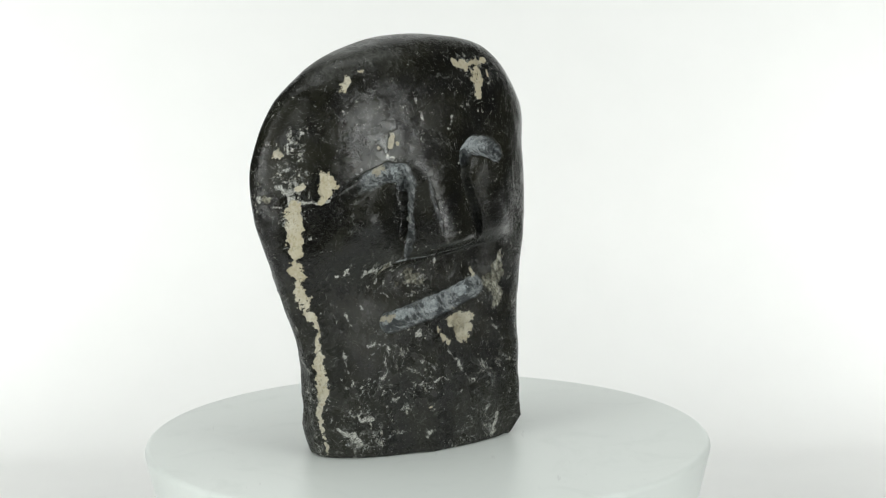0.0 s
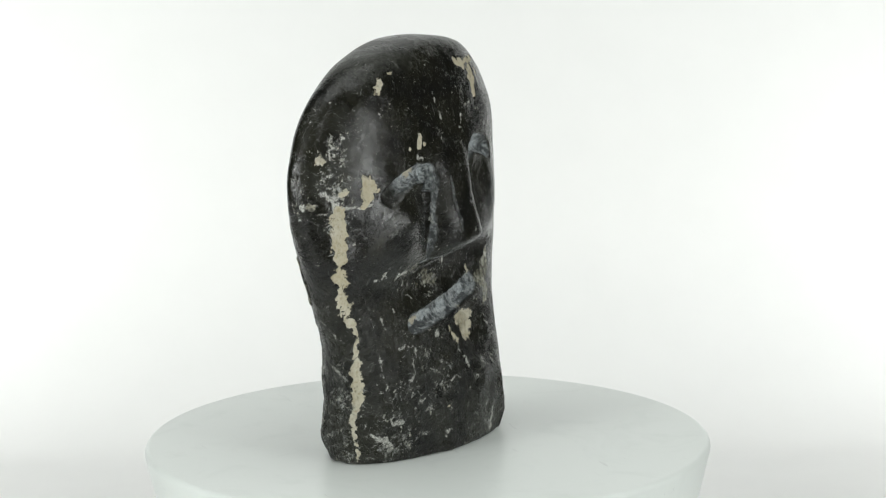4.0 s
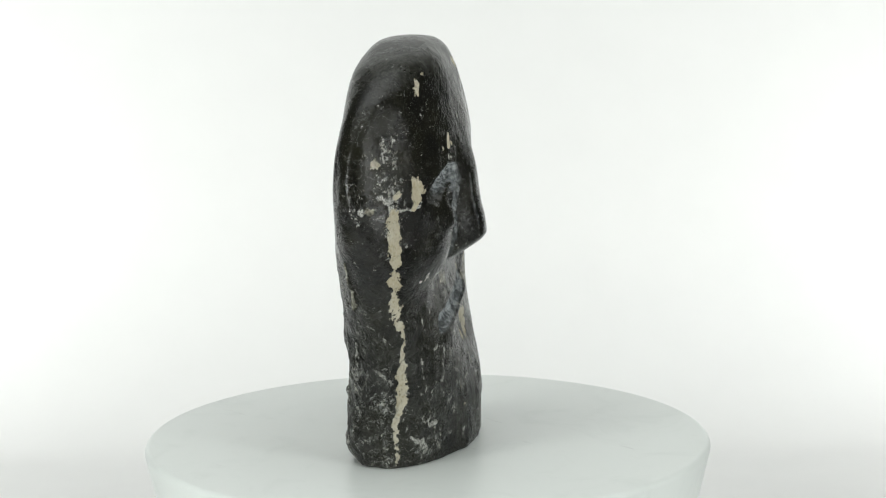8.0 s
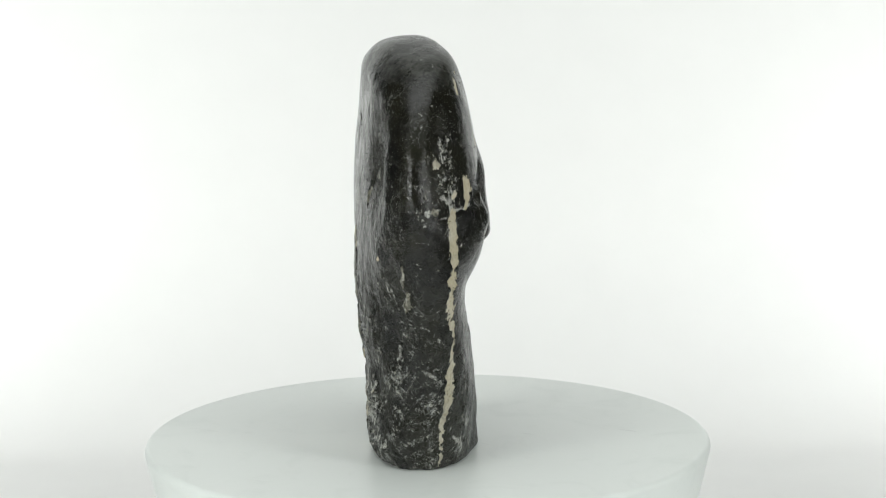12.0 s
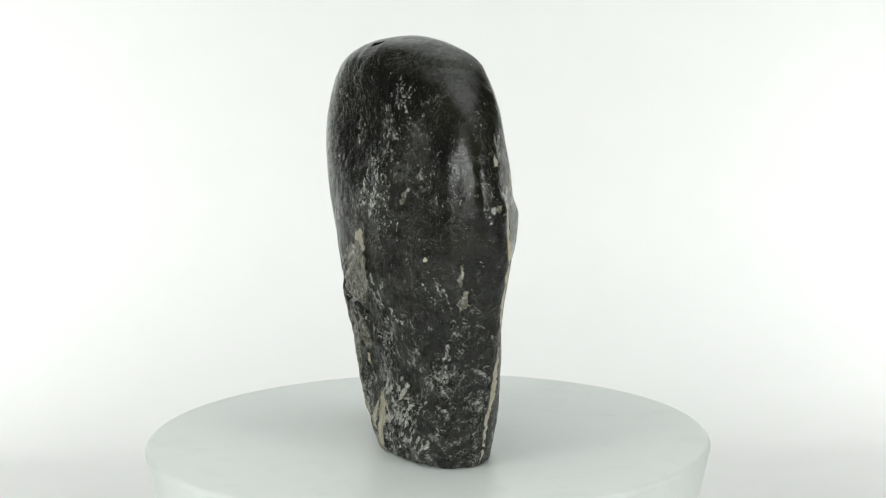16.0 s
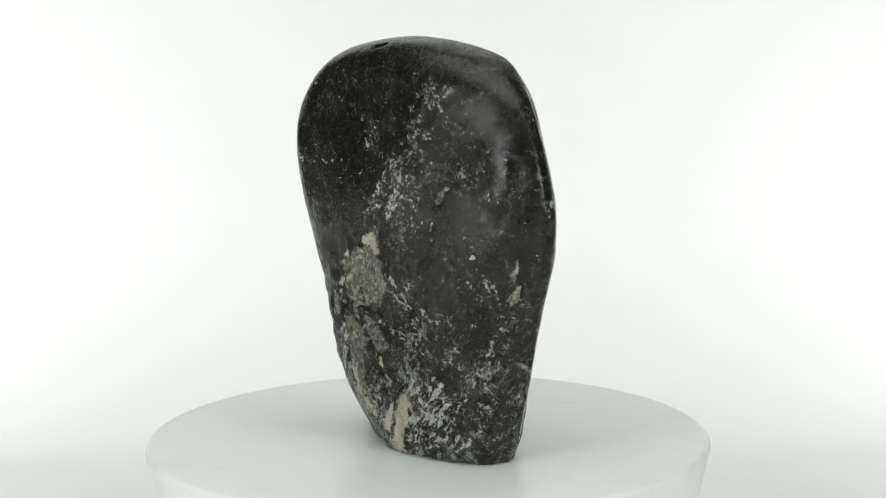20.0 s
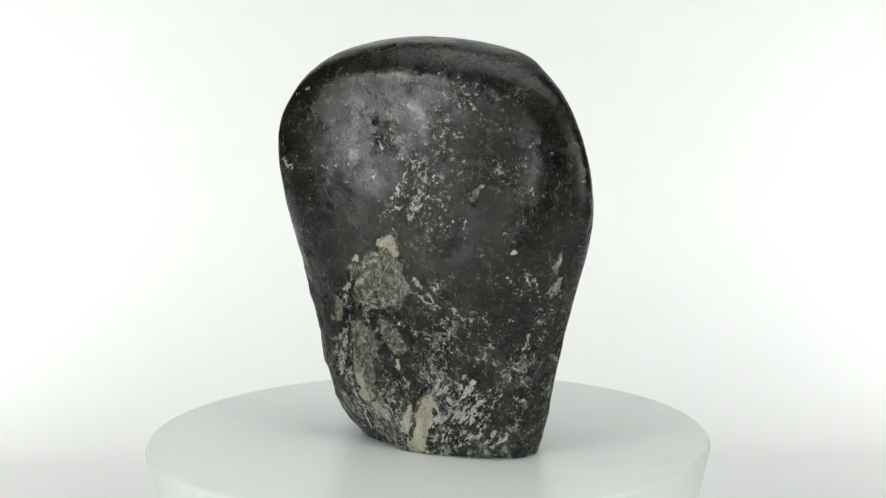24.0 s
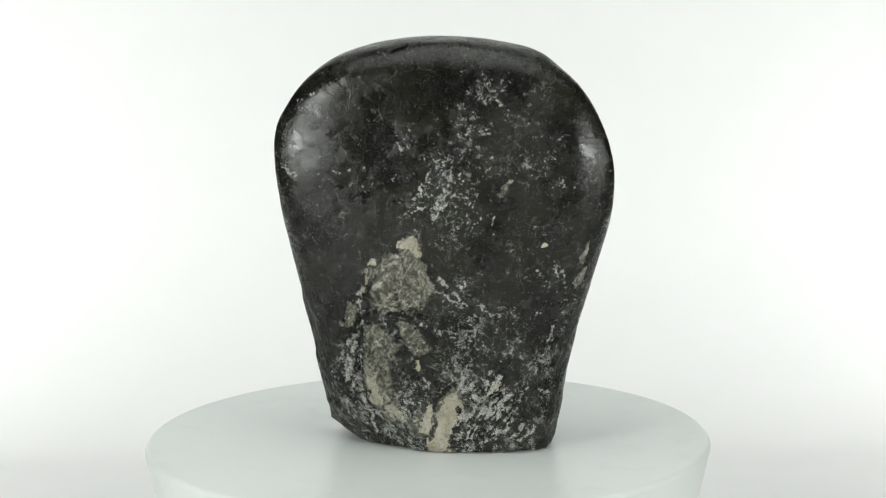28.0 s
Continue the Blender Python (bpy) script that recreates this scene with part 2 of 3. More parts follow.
def platter_material():
    """Satin white plastic with faint smudges and drag marks."""
    m = Nodes("satin_white_plastic")
    where = m.add("ShaderNodeTexCoord").outputs["Object"]
    smudge = m.ramp(m.noise(where, 22, 6, 0.65, 1.5), 0.50, 0.72)
    flat = m.add("ShaderNodeMapping")
    m.put(where, flat.inputs["Vector"])
    flat.inputs["Rotation"].default_value = (0, 0, radians(28))
    flat.inputs["Scale"].default_value = (1.0, 0.10, 1.0)
    drag = m.math("MULTIPLY", m.ramp(m.noise(flat.outputs[0], 260, 3, 0.6), 0.66, 0.74), m.ramp(m.noise(where, 30, 3), 0.48, 0.62))
    colour = m.mix(m.math("MULTIPLY", smudge, 0.5), (0.845, 0.885, 0.855, 1), (0.79, 0.83, 0.80, 1))
    colour = m.mix(m.math("MULTIPLY", drag, 0.35), colour, (0.55, 0.57, 0.56, 1))
    m.put(colour, m.bsdf.inputs["Base Color"])
    m.put(m.math("ADD", 0.32, m.math("MULTIPLY", smudge, 0.10)), m.bsdf.inputs["Roughness"])
    m.put(m.bump(m.noise(where, 900, 2), 0.00002), m.bsdf.inputs["Normal"])
    return m.mat


STONE = stone_material()
PLATTER = platter_material()
PAPER = plain("white_backdrop_paper", (0.87, 0.87, 0.86), 0.8, 25, 0.02)
ROOM = plain("dark_studio_paint", (0.07, 0.07, 0.07), 0.8, 12, 0.12)


# ---- helpers for meshes ----
def mesh_from(name, verts, faces, mat, smooth=True):
    me = bpy.data.meshes.new(name)
    me.from_pydata(verts, [], faces)
    me.materials.append(mat)
    if smooth:
        me.polygons.foreach_set("use_smooth", np.ones(len(me.polygons), bool))
    me.update()
    return me


def part(name, bm, material, parent, label=""):
    me = bpy.data.meshes.new(name)
    bmesh.ops.recalc_face_normals(bm, faces=bm.faces)
    bm.to_mesh(me)
    bm.free()
    me.materials.append(material)
    ob = new(name, me)
    ob.parent = parent
    return tagged(ob, label)


def box(name, x0, x1, y0, y1, z0, z1, mat):
    v = [(x, y, z) for z in (z0, z1) for y in (y0, y1) for x in (x0, x1)]
    f = [(0, 2, 3, 1), (4, 5, 7, 6), (0, 1, 5, 4), (2, 6, 7, 3), (0, 4, 6, 2), (1, 3, 7, 5)]
    return new(name, mesh_from(name, v, f, mat, False))


# ---- the studio ----
def studio():
    lo, hi = -0.95, 2.25
    for name, args in (("floor", (-2.6, 2.6, -3.2, 2.2, lo - 0.1, lo)), ("ceiling", (-2.6, 2.6, -3.2, 2.2, hi, hi + 0.1)),
                       ("wall_north", (-2.6, 2.6, 2.2, 2.3, lo, hi)), ("wall_south", (-2.6, 2.6, -3.3, -3.2, lo, hi)),
                       ("wall_west", (-2.7, -2.6, -3.2, 2.2, lo, hi)), ("wall_east", (2.6, 2.7, -3.2, 2.2, lo, hi))):
        tagged(box(name, *args, ROOM), "plain dark grey painted studio surface", kind="structure")


FLOOR_Z = -0.20


def backdrop():
    """A sheet of white paper that sweeps up from the table behind the turntable."""
    bend, start, top, wide = 0.16, 0.71, 1.30, 0.52
    line = [(-0.75, FLOOR_Z), (-0.2, FLOOR_Z), (0.3, FLOOR_Z)]
    for i in range(25):
        a = i / 24 * math.pi / 2
        line.append((start + bend * math.sin(a), FLOOR_Z + bend - bend * math.cos(a)))
    line += [(start + bend + 0.02, 0.6), (start + bend + 0.05, top)]
    verts = [(x, y, z) for y, z in line for x in np.linspace(-wide, wide, 13)]
    faces = [(r * 13 + c, r * 13 + c + 1, (r + 1) * 13 + c + 1, (r + 1) * 13 + c) for r in range(len(line) - 1) for c in range(12)]
    ob = new("backdrop", mesh_from("backdrop", verts, faces, PAPER))
    thick = ob.modifiers.new("thickness", "SOLIDIFY")
    thick.thickness, thick.offset = 0.0015, -1
    tagged(ob, "seamless white paper sweep behind the turntable", "backdrop", kind="structure")


def table():
    ob = new("studio_table")
    ob.location = (0, 0, FLOOR_Z - 0.004)
    bm = bmesh.new()
    bmesh.ops.create_cube(bm, size=1, matrix=Matrix.Translation((0, -0.08, -0.02)) @ Matrix.Diagonal((2.8, 1.36, 0.04, 1)))
    part("tabletop", bm, ROOM, ob)
    for x in (-1.3, 1.3):
        for y in (-0.68, 0.52):
            bm = bmesh.new()
            bmesh.ops.create_cube(bm, size=1, matrix=Matrix.Translation((x, y, -0.393)) @ Matrix.Diagonal((0.05, 0.05, 0.706, 1)))
            part("leg", bm, ROOM, ob)
    tagged(ob, "plain grey studio table under the paper sweep", "table")


# ---- the turntable ----
def lathe(profile, steps):
    bm = bmesh.new()
    rings = [[bm.verts.new((r * math.cos(a), r * math.sin(a), z)) for a in (2 * math.pi * i / steps for i in range(steps))] for r, z in profile]
    for lower, upper in zip(rings, rings[1:]):
        for i in range(steps):
            bm.faces.new((lower[i], lower[(i + 1) % steps], upper[(i + 1) % steps], upper[i]))
    bm.faces.new(rings[0])
    bm.faces.new(rings[-1])
    for f in bm.faces:
        f.smooth = len(f.verts) == 4
    return bm


def turntable():
    ob = new("turntable")
    radius, thick, soft = 0.1520, 0.034, 0.0030
    rim = [(radius - soft + soft * math.cos(a), -soft + soft * math.sin(a)) for a in np.linspace(0, math.pi / 2, 9)]
    low = [(radius - 0.010, -thick), (radius - 0.0075, -thick + 0.0012), (radius - 0.0066, -thick + 0.003)]
    part("platter", lathe([(0.02, -thick)] + low + rim + [(0.02, 0.0)], 200), PLATTER, ob, "round satin white platter")
    part("drum", lathe([(0.136, -0.070), (0.139, -0.066), (0.1405, -0.060), (0.1405, -thick)], 160), PLATTER, ob)
    part("pedestal", lathe([(0.085, FLOOR_Z), (0.085, FLOOR_Z + 0.012), (0.07, FLOOR_Z + 0.02), (0.07, -0.070)], 64), PLATTER, ob)
    return tagged(ob, "round white turntable with a satin platter", "turntable")


# ---- the carved head ----
# Sections from base to crown: height, middle x and y, half width, depth to the front and to the back, twist.
SECTIONS = np.array([
    (0.0000, -0.0060, -0.0024, 0.0622, 0.0250, 0.0302, -0.160),
    (0.0122, -0.0088, -0.0010, 0.0626, 0.0257, 0.0314, -0.125),
    (0.0304, -0.0090, -0.0009, 0.0651, 0.0244, 0.0324, -0.051),
    (0.0557, -0.0095, 0.0016, 0.0700, 0.0237, 0.0321, 0.019),
    (0.0811, -0.0106, 0.0042, 0.0763, 0.0230, 0.0328, 0.040),
    (0.1064, -0.0118, 0.0064, 0.0829, 0.0240, 0.0304, 0.053),
    (0.1297, -0.0129, 0.0126, 0.0879, 0.0322, 0.0239, 0.061),
    (0.1520, -0.0123, 0.0173, 0.0894, 0.0432, 0.0192, 0.063),
    (0.1723, -0.0102, 0.0162, 0.0863, 0.0398, 0.0192, 0.061),
    (0.1905, -0.0100, 0.0147, 0.0761, 0.0341, 0.0186, 0.075),
    (0.2032, -0.0095, 0.0102, 0.0628, 0.0255, 0.0217, 0.087),
    (0.2118, -0.0105, 0.0050, 0.0477, 0.0157, 0.0219, 0.092),
    (0.2173, -0.0108, 0.0042, 0.0221, 0.0080, 0.0160, 0.082),
    (0.2194, -0.0112, 0.0070, 0.0004, 0.0004, 0.0004, 0.077),
])
SQUARE = np.array([2.10, 2.29, 2.31, 2.14, 2.05, 2.27, 2.28, 1.95, 1.95, 2.10, 2.20, 2.24, 2.22, 2.20])


def spline(t, keys):
    """Catmull-Rom through evenly spaced keys."""
    last = len(keys) - 1
    i = np.clip(np.floor(t).astype(int), 0, last - 1)
    s = t - i
    a, b, c, d = (keys[np.clip(i + j, 0, last)] for j in (-1, 0, 1, 2))
    return 0.5 * (2 * b + (c - a) * s + (2 * a - 5 * b + 4 * c - d) * s**2 + (3 * b - a - 3 * c + d) * s**3)


def ease(v, lo, hi):
    v = np.clip((v - lo) / (hi - lo), 0, 1)
    return v * v * (3 - 2 * v)


def lumps(p, cell, seed):
    """Smooth random relief from -1 to 1 over points p, with features about cell metres wide."""
    rng = np.random.RandomState(seed)
    grid = rng.uniform(-1, 1, (24, 24, 24))
    q = p / cell
    i = np.floor(q).astype(int)
    f = q - i
    f = f * f * (3 - 2 * f)
    out = 0
    for dx in (0, 1):
        for dy in (0, 1):
            for dz in (0, 1):
                w = (f[..., 0] if dx else 1 - f[..., 0]) * (f[..., 1] if dy else 1 - f[..., 1]) * (f[..., 2] if dz else 1 - f[..., 2])
                out = out + w * grid[(i[..., 0] + dx) % 24, (i[..., 1] + dy) % 24, (i[..., 2] + dz) % 24]
    return out


def line_distance(p, line):
    """Distance in mm of points p (mm) from a polyline whose last column is a radius, and the radius there."""
    best, radius = np.full(p.shape[:-1], 1e9), np.ones(p.shape[:-1])
    line = np.array(line if len(line) > 1 else [line[0], line[0]], float)
    for a, b in zip(line, line[1:]):
        ab = (b - a)[:-1]
        s = np.clip(((p - a[:-1]) @ ab) / max(ab @ ab, 1e-9), 0, 1)
        d = np.linalg.norm(p - a[:-1] - s[..., None] * ab, axis=-1)
        r = a[-1] + s * (b[-1] - a[-1])
        near = d / r < best / radius
        best, radius = np.where(near, d, best), np.where(near, r, radius)
    return best, radius


def channel(p, line, depth):
    """A round-bottomed groove along a line of x, z, half width in mm."""
    d, r = line_distance(p, line)
    return -depth * np.clip(1 - (d / r) ** 2.4, 0, 1), np.clip((1.05 - d / r) * 2.6, 0, 1)


def carved_face(x, z):
    """Relief of the face in mm over the front, and where tools left it dull and it is coloured as lit."""
    p = np.stack([x, z], -1)
    wander = np.stack([np.sin(x * 0.55 + z * 0.31) + 0.6 * np.sin(z * 1.1 - x * 0.4), np.sin(z * 0.62 - x * 0.27) + 0.6 * np.sin(x * 0.9 + z * 0.5)], -1)
    p = p + 0.22 * wander
    relief, worn_lit = np.zeros_like(x), np.zeros_like(x)
    # nose: a blunt wedge with steep flanks that grows towards its tip and is cut back beneath
    fold = 105.5 + 0.10 * (x + 8) - 0.0012 * (x + 8) ** 2
    rise = 16.5 * ease(z, 178, 114) ** 1.45 * ease(z, fold - 5, fold + 9)
    u = np.abs(x + 4.5 + 0.22 * (z - 125)) / (22 - 0.20 * np.clip(z - 125, -20, 40))
    relief += rise * np.clip(1 - (u**2 + 0.01) ** 1.25, 0, 1)
    # eyes and cheeks: round mounds that end in a fold beneath
    for mx, mz, wide, tall, high in ((-53, 121, 22, 20, 8.2), (36, 126, 17, 20, 5.0)):
        bulge = np.exp(-((((x - mx) / wide) ** 2 + ((z - mz) / tall) ** 2) ** 1.3))
        relief += high * bulge * ease(z, fold - 6, fold + 7)
    relief += 2.6 * np.exp(-((x + 53) / 10) ** 2 - ((z - 131) / 8) ** 2)
    # the lip's hollow beneath nose and cheeks
    relief -= 4.4 * ease(z, fold + 2, fold - 4) * ease(z, 76, 92) * ease(np.abs(x + 6), 52, 28)
    relief -= 1.6 * np.exp(-((x + 4) / 16) ** 2 - ((z - 64) / 12) ** 2)
    # brow arches that run down beside the nose; the last value is how dull and lit-coloured the cut is
    for line, depth, dull in (
            ([(-63, 144, 5.0), (-58, 147, 5.4), (-52, 150, 5.4), (-41, 153.5, 5.6), (-32, 152, 5.6), (-28.5, 146, 4.5)], 6.6, 1.0),
            ([(-30.5, 148, 4.0), (-31.5, 139, 4.6), (-31, 128, 4.6), (-31, 118, 3.6)], 3.6, 0.0),
            ([(10, 152, 4), (10, 158, 4.8), (16, 160.5, 5.4), (23, 160, 5.6), (30, 157.5, 5.6), (36, 154, 5)], 6.4, 1.0),
            ([(9.5, 154, 4.4), (11, 144, 4.4), (15, 134, 4.6), (19.5, 124, 4.6), (22, 114, 4)], 4.8, 0.0)):
        cut, dulled_lit = channel(p, line, depth)
        relief += cut
        worn_lit = np.maximum(worn_lit, dulled_lit * dull * (0.15 + 0.85 * ease(x, -60, -44)))
    # rubbed edges of the nose; the brightness of its lit walls is coloured in as well
    for line, dull in (([(-26.5, 148, 2.0), (-26, 138, 1.3), (-25.5, 126, 1.3), (-25.5, 116, 2.0), (-26.5, 108, 2.8)], 0.42), ([(-19, 149, 0.8), (-17, 140, 1.3), (-13.5, 126, 1.5), (-13, 120, 1.0)], 0.28),
                       ([(6.5, 156, 1.6), (8.5, 144, 2.0), (14.5, 131, 2.4), (20, 120, 2.0), (22, 112, 1.6)], 0.8), ([(-34, 104, 0.8), (-18, 105.5, 0.9), (0, 106.5, 0.9), (14, 109, 0.8)], 0.4)):
        _, dulled_lit = channel(p, line, 1.0)
        worn_lit = np.maximum(worn_lit, dulled_lit * dull)
    relief -= 3.0 * np.exp(-((x + 37) / 8) ** 2 - ((z - 142) / 7) ** 2)
    relief -= 2.0 * np.exp(-((x - 20) / 9) ** 2 - ((z - 148) / 8) ** 2)
    relief -= 2.6 * np.exp(-((x - 16) / 16) ** 2 - ((z - 62) / 18) ** 2)
    # mouth: a dull cut, its catch of top light put into the colour
    cut, dulled_lit = channel(p, [(-38, 72.5, 6.0), (-28, 73.5, 6.2), (-9, 76.5, 6.2), (8, 79.5, 6.0), (24, 83, 5.6)], 4.8)
    relief += cut
    worn_lit = np.maximum(worn_lit, dulled_lit)
    return relief, worn_lit


def marks(mm):
    """Where the stone turns cream, ochre or full of pale flecks: fields over its surface (mm)."""
    p = mm / 1000
    warp = np.stack([1.7 * lumps(p, 0.0065, 20 + i) + 1.0 * lumps(p, 0.0024, 30 + i) + 0.5 * lumps(p, 0.0011, 40 + i) for i in range(3)], -1)

    shaken = (mm + warp).reshape(-1, 3)

    def field(lines, depth=None):
        spots = shaken if depth is None else np.concatenate([shaken[:, :1], depth, shaken[:, 2:]], 1)
        best = np.full(spots.shape[:-1], -4.0)
        for line in lines:
            ends = np.array(line)[:, :3]
            near = np.flatnonzero(((spots > ends.min(0) - 26) & (spots < ends.max(0) + 26)).all(-1))
            d, r = line_distance(spots[near], line)
            best[near] = np.maximum(best[near], (r - d) / np.maximum(r, 1.6))
        return best.reshape(mm.shape[:-1])

    def behind_field(lines):
        """As field, for the broad face behind, wherever its surface lies."""
        return field([[(x, 30.0, z, r) for x, y, z, r in line] for line in lines], np.where(shaken[:, 1:2] > 8, 30.0, 900.0))

    # the long vein down one side, in four reaches
    cream = field([
        [(-90, -10, 137, 4.0), (-90, -9, 130, 5.2), (-89, -9, 123, 4.8), (-89, -9, 113, 2.8)],
        [(-88, -8, 108, 2.6), (-87, -8, 102, 3.4), (-86, -7, 96, 2.8), (-83, -7, 89, 3.8), (-81, -8, 82, 2.4), (-79, -9, 77, 2.0), (-77, -9, 68, 1.5)]])
    cream = np.maximum(cream, field([
        [(-77, -9, 68, 1.5), (-76, -9, 61, 2.0), (-75, -8, 53, 2.4), (-74, -8, 45, 3.8), (-73, -7, 39, 3.2), (-72, -5, 31, 2.0)],
        [(-72, -5, 31, 2.0), (-71, -3, 20, 1.5), (-69, -2, 12, 1.1)], [(-67, -1, 8, 1.5), (-62, 0, 0, 2.1)],
        [(-75, -15, 155, 2.6), (-73, -16, 148, 4.4), (-77, -15, 142, 2.8)], [(-86, -11, 150, 2.2), (-88, -9, 147, 1.6)]]))
    # temple, brow and crown
    cream = np.maximum(cream, field([
        [(-60, -14, 199, 2.4), (-57, -14, 201, 2.0)], [(-94, -1, 166, 2.8), (-91, -4, 162, 1.6)], [(-52, -15, 206, 0.8), (-47, -15, 206, 0.9)],
        [(-38, -24, 171, 1.8), (-40, -24, 168, 2.4)], [(-45, -23, 167, 1.6)], [(-34, -24, 168, 1.2)], [(-46, -25, 155, 2.2), (-40, -25, 155, 2.7)],
        [(27, -12, 200, 3.2), (26, -14, 193, 4.0), (25, -15, 186, 2.4)], [(11, -14, 204, 2.6), (20, -12, 203, 3.2)], [(22, -12, 203, 2.2), (40, -6, 203, 2.0)], [(36, -10, 196, 1.6)]]))
    # mouth and chin
    cream = np.maximum(cream, field([
        [(3, -19, 69, 4.0), (12, -19, 67, 6.0), (13, -20, 61, 4.8), (8, -20, 62, 4.4), (8, -21, 57, 2.4)], [(-7, -21, 65, 1.6), (-1, -22, 57, 1.8)],
        [(-38, -19, 74, 3.1), (-34, -19, 74, 2.6)], [(22, -15, 94, 1.2), (24, -15, 89, 1.9)], [(-20, -24, 25, 0.9), (-17, -25, 26, 0.6)], [(-70, -12, 51, 0.8)]]))
    # behind
    cream = np.maximum(cream, field([
        [(6, 37, 113, 3.2), (1, 37, 114, 3.4), (-2, 37, 109, 2.4)], [(-1, 33, 48, 2.2)], [(24, 28, 36, 4.0), (21, 28, 27, 3.6)],
        [(-19, 32, 28, 4.6), (-16, 32, 16, 5.8), (-11, 29, 5, 5.4)], [(-68, 28, 114, 1.7)], [(-36, 31, 31, 0.9), (-43, 30, 38, 1.0)]]))
    cream = np.maximum(cream, behind_field([[(22, 0, 105, 1.0), (26, 0, 97, 0.4), (28, 0, 88, 0.2)], [(-6, 0, 24, 2.4), (-4, 0, 12, 2.0)], [(14, 0, 24, 2.6), (8, 0, 20, 2.0)]]))
    # healed cracks and crystal bands: cheek and front
    chalk = field([
        [(-65, -15, 60, 0.5), (-62, -16, 50, 0.5), (-59, -17, 42, 0.4)], [(-64, -15, 65, 0.9)], [(-52, -19, 61, 0.4), (-42, -20, 62, 0.8), (-41, -21, 47, 0.5), (-43, -21, 43, 1.2)],
        [(-51, -19, 42, 0.8)], [(-41, -21, 28, 0.7), (-34, -23, 32, 0.6), (-24, -23, 39, 0.7), (-10, -24, 38, 0.6), (-1, -24, 37, 0.4)], [(-20, -21, 64, 1.5), (-17, -21, 64, 1.2)]])
    chalk = np.maximum(chalk, field([
        [(-19, -23, 50, 1.2)], [(-9, -25, 29, 0.4), (-6, -25, 33, 0.5), (6, -25, 29, 0.4)], [(-1, -22, 53, 0.6), (5, -24, 43, 0.9), (4, -25, 35, 0.5)], [(5, -23, 43, 0.7), (14, -24, 34, 0.5)],
        [(-62, -15, 41, 1.3)], [(-56, -17, 28, 0.8), (-55, -16, 22, 1.0), (-49, -18, 22, 1.4)], [(-64, -9, 16, 1.0), (-57, -12, 14, 1.9), (-51, -14, 8, 2.0)]]))
    chalk = np.maximum(chalk, field([
        [(-15, -25, 12, 0.5), (-18, -24, 7, 0.6)], [(30, -26, 12, 1.4), (27, -26, 5, 1.7)], [(30, -16, 66, 0.5), (36, -16, 58, 0.5), (40, -16, 52, 0.4)], [(-62, -15, 79, 0.7), (-61, -16, 74, 0.9)],
        [(-98, -3, 138, 0.6), (-95, -6, 138, 0.8), (-88, -12, 140, 1.4), (-72, -18, 141, 0.7)], [(-91, -9, 141, 2.4), (-93, -8, 146, 1.2)], [(-102, 4, 142, 1.8)]]))
    # under the nose, brow grooves and mouth
    chalk = np.maximum(chalk, field([
        [(-54, -18, 101, 1.4), (-44, -18, 102, 0.9), (-33, -19, 106, 0.6)], [(-45, -18, 100, 0.7), (-43, -18, 93, 0.7), (-36, -19, 85, 0.5)], [(-30, -19, 103, 0.6), (-30, -19, 94, 0.7), (-22, -19, 90, 0.8), (-12, -19, 94, 0.6)],
        [(-17, -17, 104, 0.8), (-10, -17, 105, 0.6)], [(-6, -18, 96, 0.9), (-4, -18, 101, 0.7)], [(-83, -13, 122, 1.1)], [(-65, -16, 103, 1.5)]]))
    # pale marks in the grooves, which also paint in the light they catch
    chalk = np.maximum(chalk, field([
        [(-42, -24, 153, 3.0), (-35, -24, 153, 3.6), (-29, -25, 149, 3.0)], [(-55, -22, 150, 1.2), (-48, -24, 154, 1.4)], [(-27, -22, 137, 0.6), (-27, -20, 124, 0.5)],
        [(12, -22, 160, 3.2), (20, -20, 160, 3.6), (28, -18, 158, 3.0)], [(4, -24, 153, 1.2), (8, -22, 142, 1.4), (15, -18, 131, 1.6), (18, -16, 119, 1.2)],
        [(-32, -19, 74, 2.2), (-20, -20, 76, 2.4)], [(-9, -19, 77, 2.8), (-3, -19, 78, 2.2)], [(12, -17, 81, 3.0), (18, -17, 82, 2.6)]]))
    # brow, temple and crown
    chalk = np.maximum(chalk, field([
        [(-71, -9, 199, 0.4), (-70, -12, 194, 0.4)], [(-29, -22, 186, 0.9)], [(-20, -21, 190, 0.3), (-18, -23, 179, 0.4), (-18, -25, 167, 0.4)], [(50, -1, 199, 0.8), (46, -6, 193, 0.8)],
        [(2, -22, 178, 0.4), (-2, -24, 172, 0.4)], [(-62, -17, 186, 0.9)], [(-83, -8, 177, 1.1)], [(-87, -5, 171, 1.2), (-88, -6, 164, 1.7), (-91, -5, 157, 1.7)], [(-84, -10, 161, 1.2)], [(-95, -4, 148, 1.8), (-90, -9, 146, 1.4)]]))
    chalk = np.maximum(chalk, field([[(9, -20, 183, 0.6), (12, -20, 179, 0.5)], [(-42, -24, 161, 1.0), (-39, -25, 161, 0.8)], [(33, -16, 141, 0.9)], [(-46, -23, 165, 0.7), (-52, -22, 160, 0.6)]]))
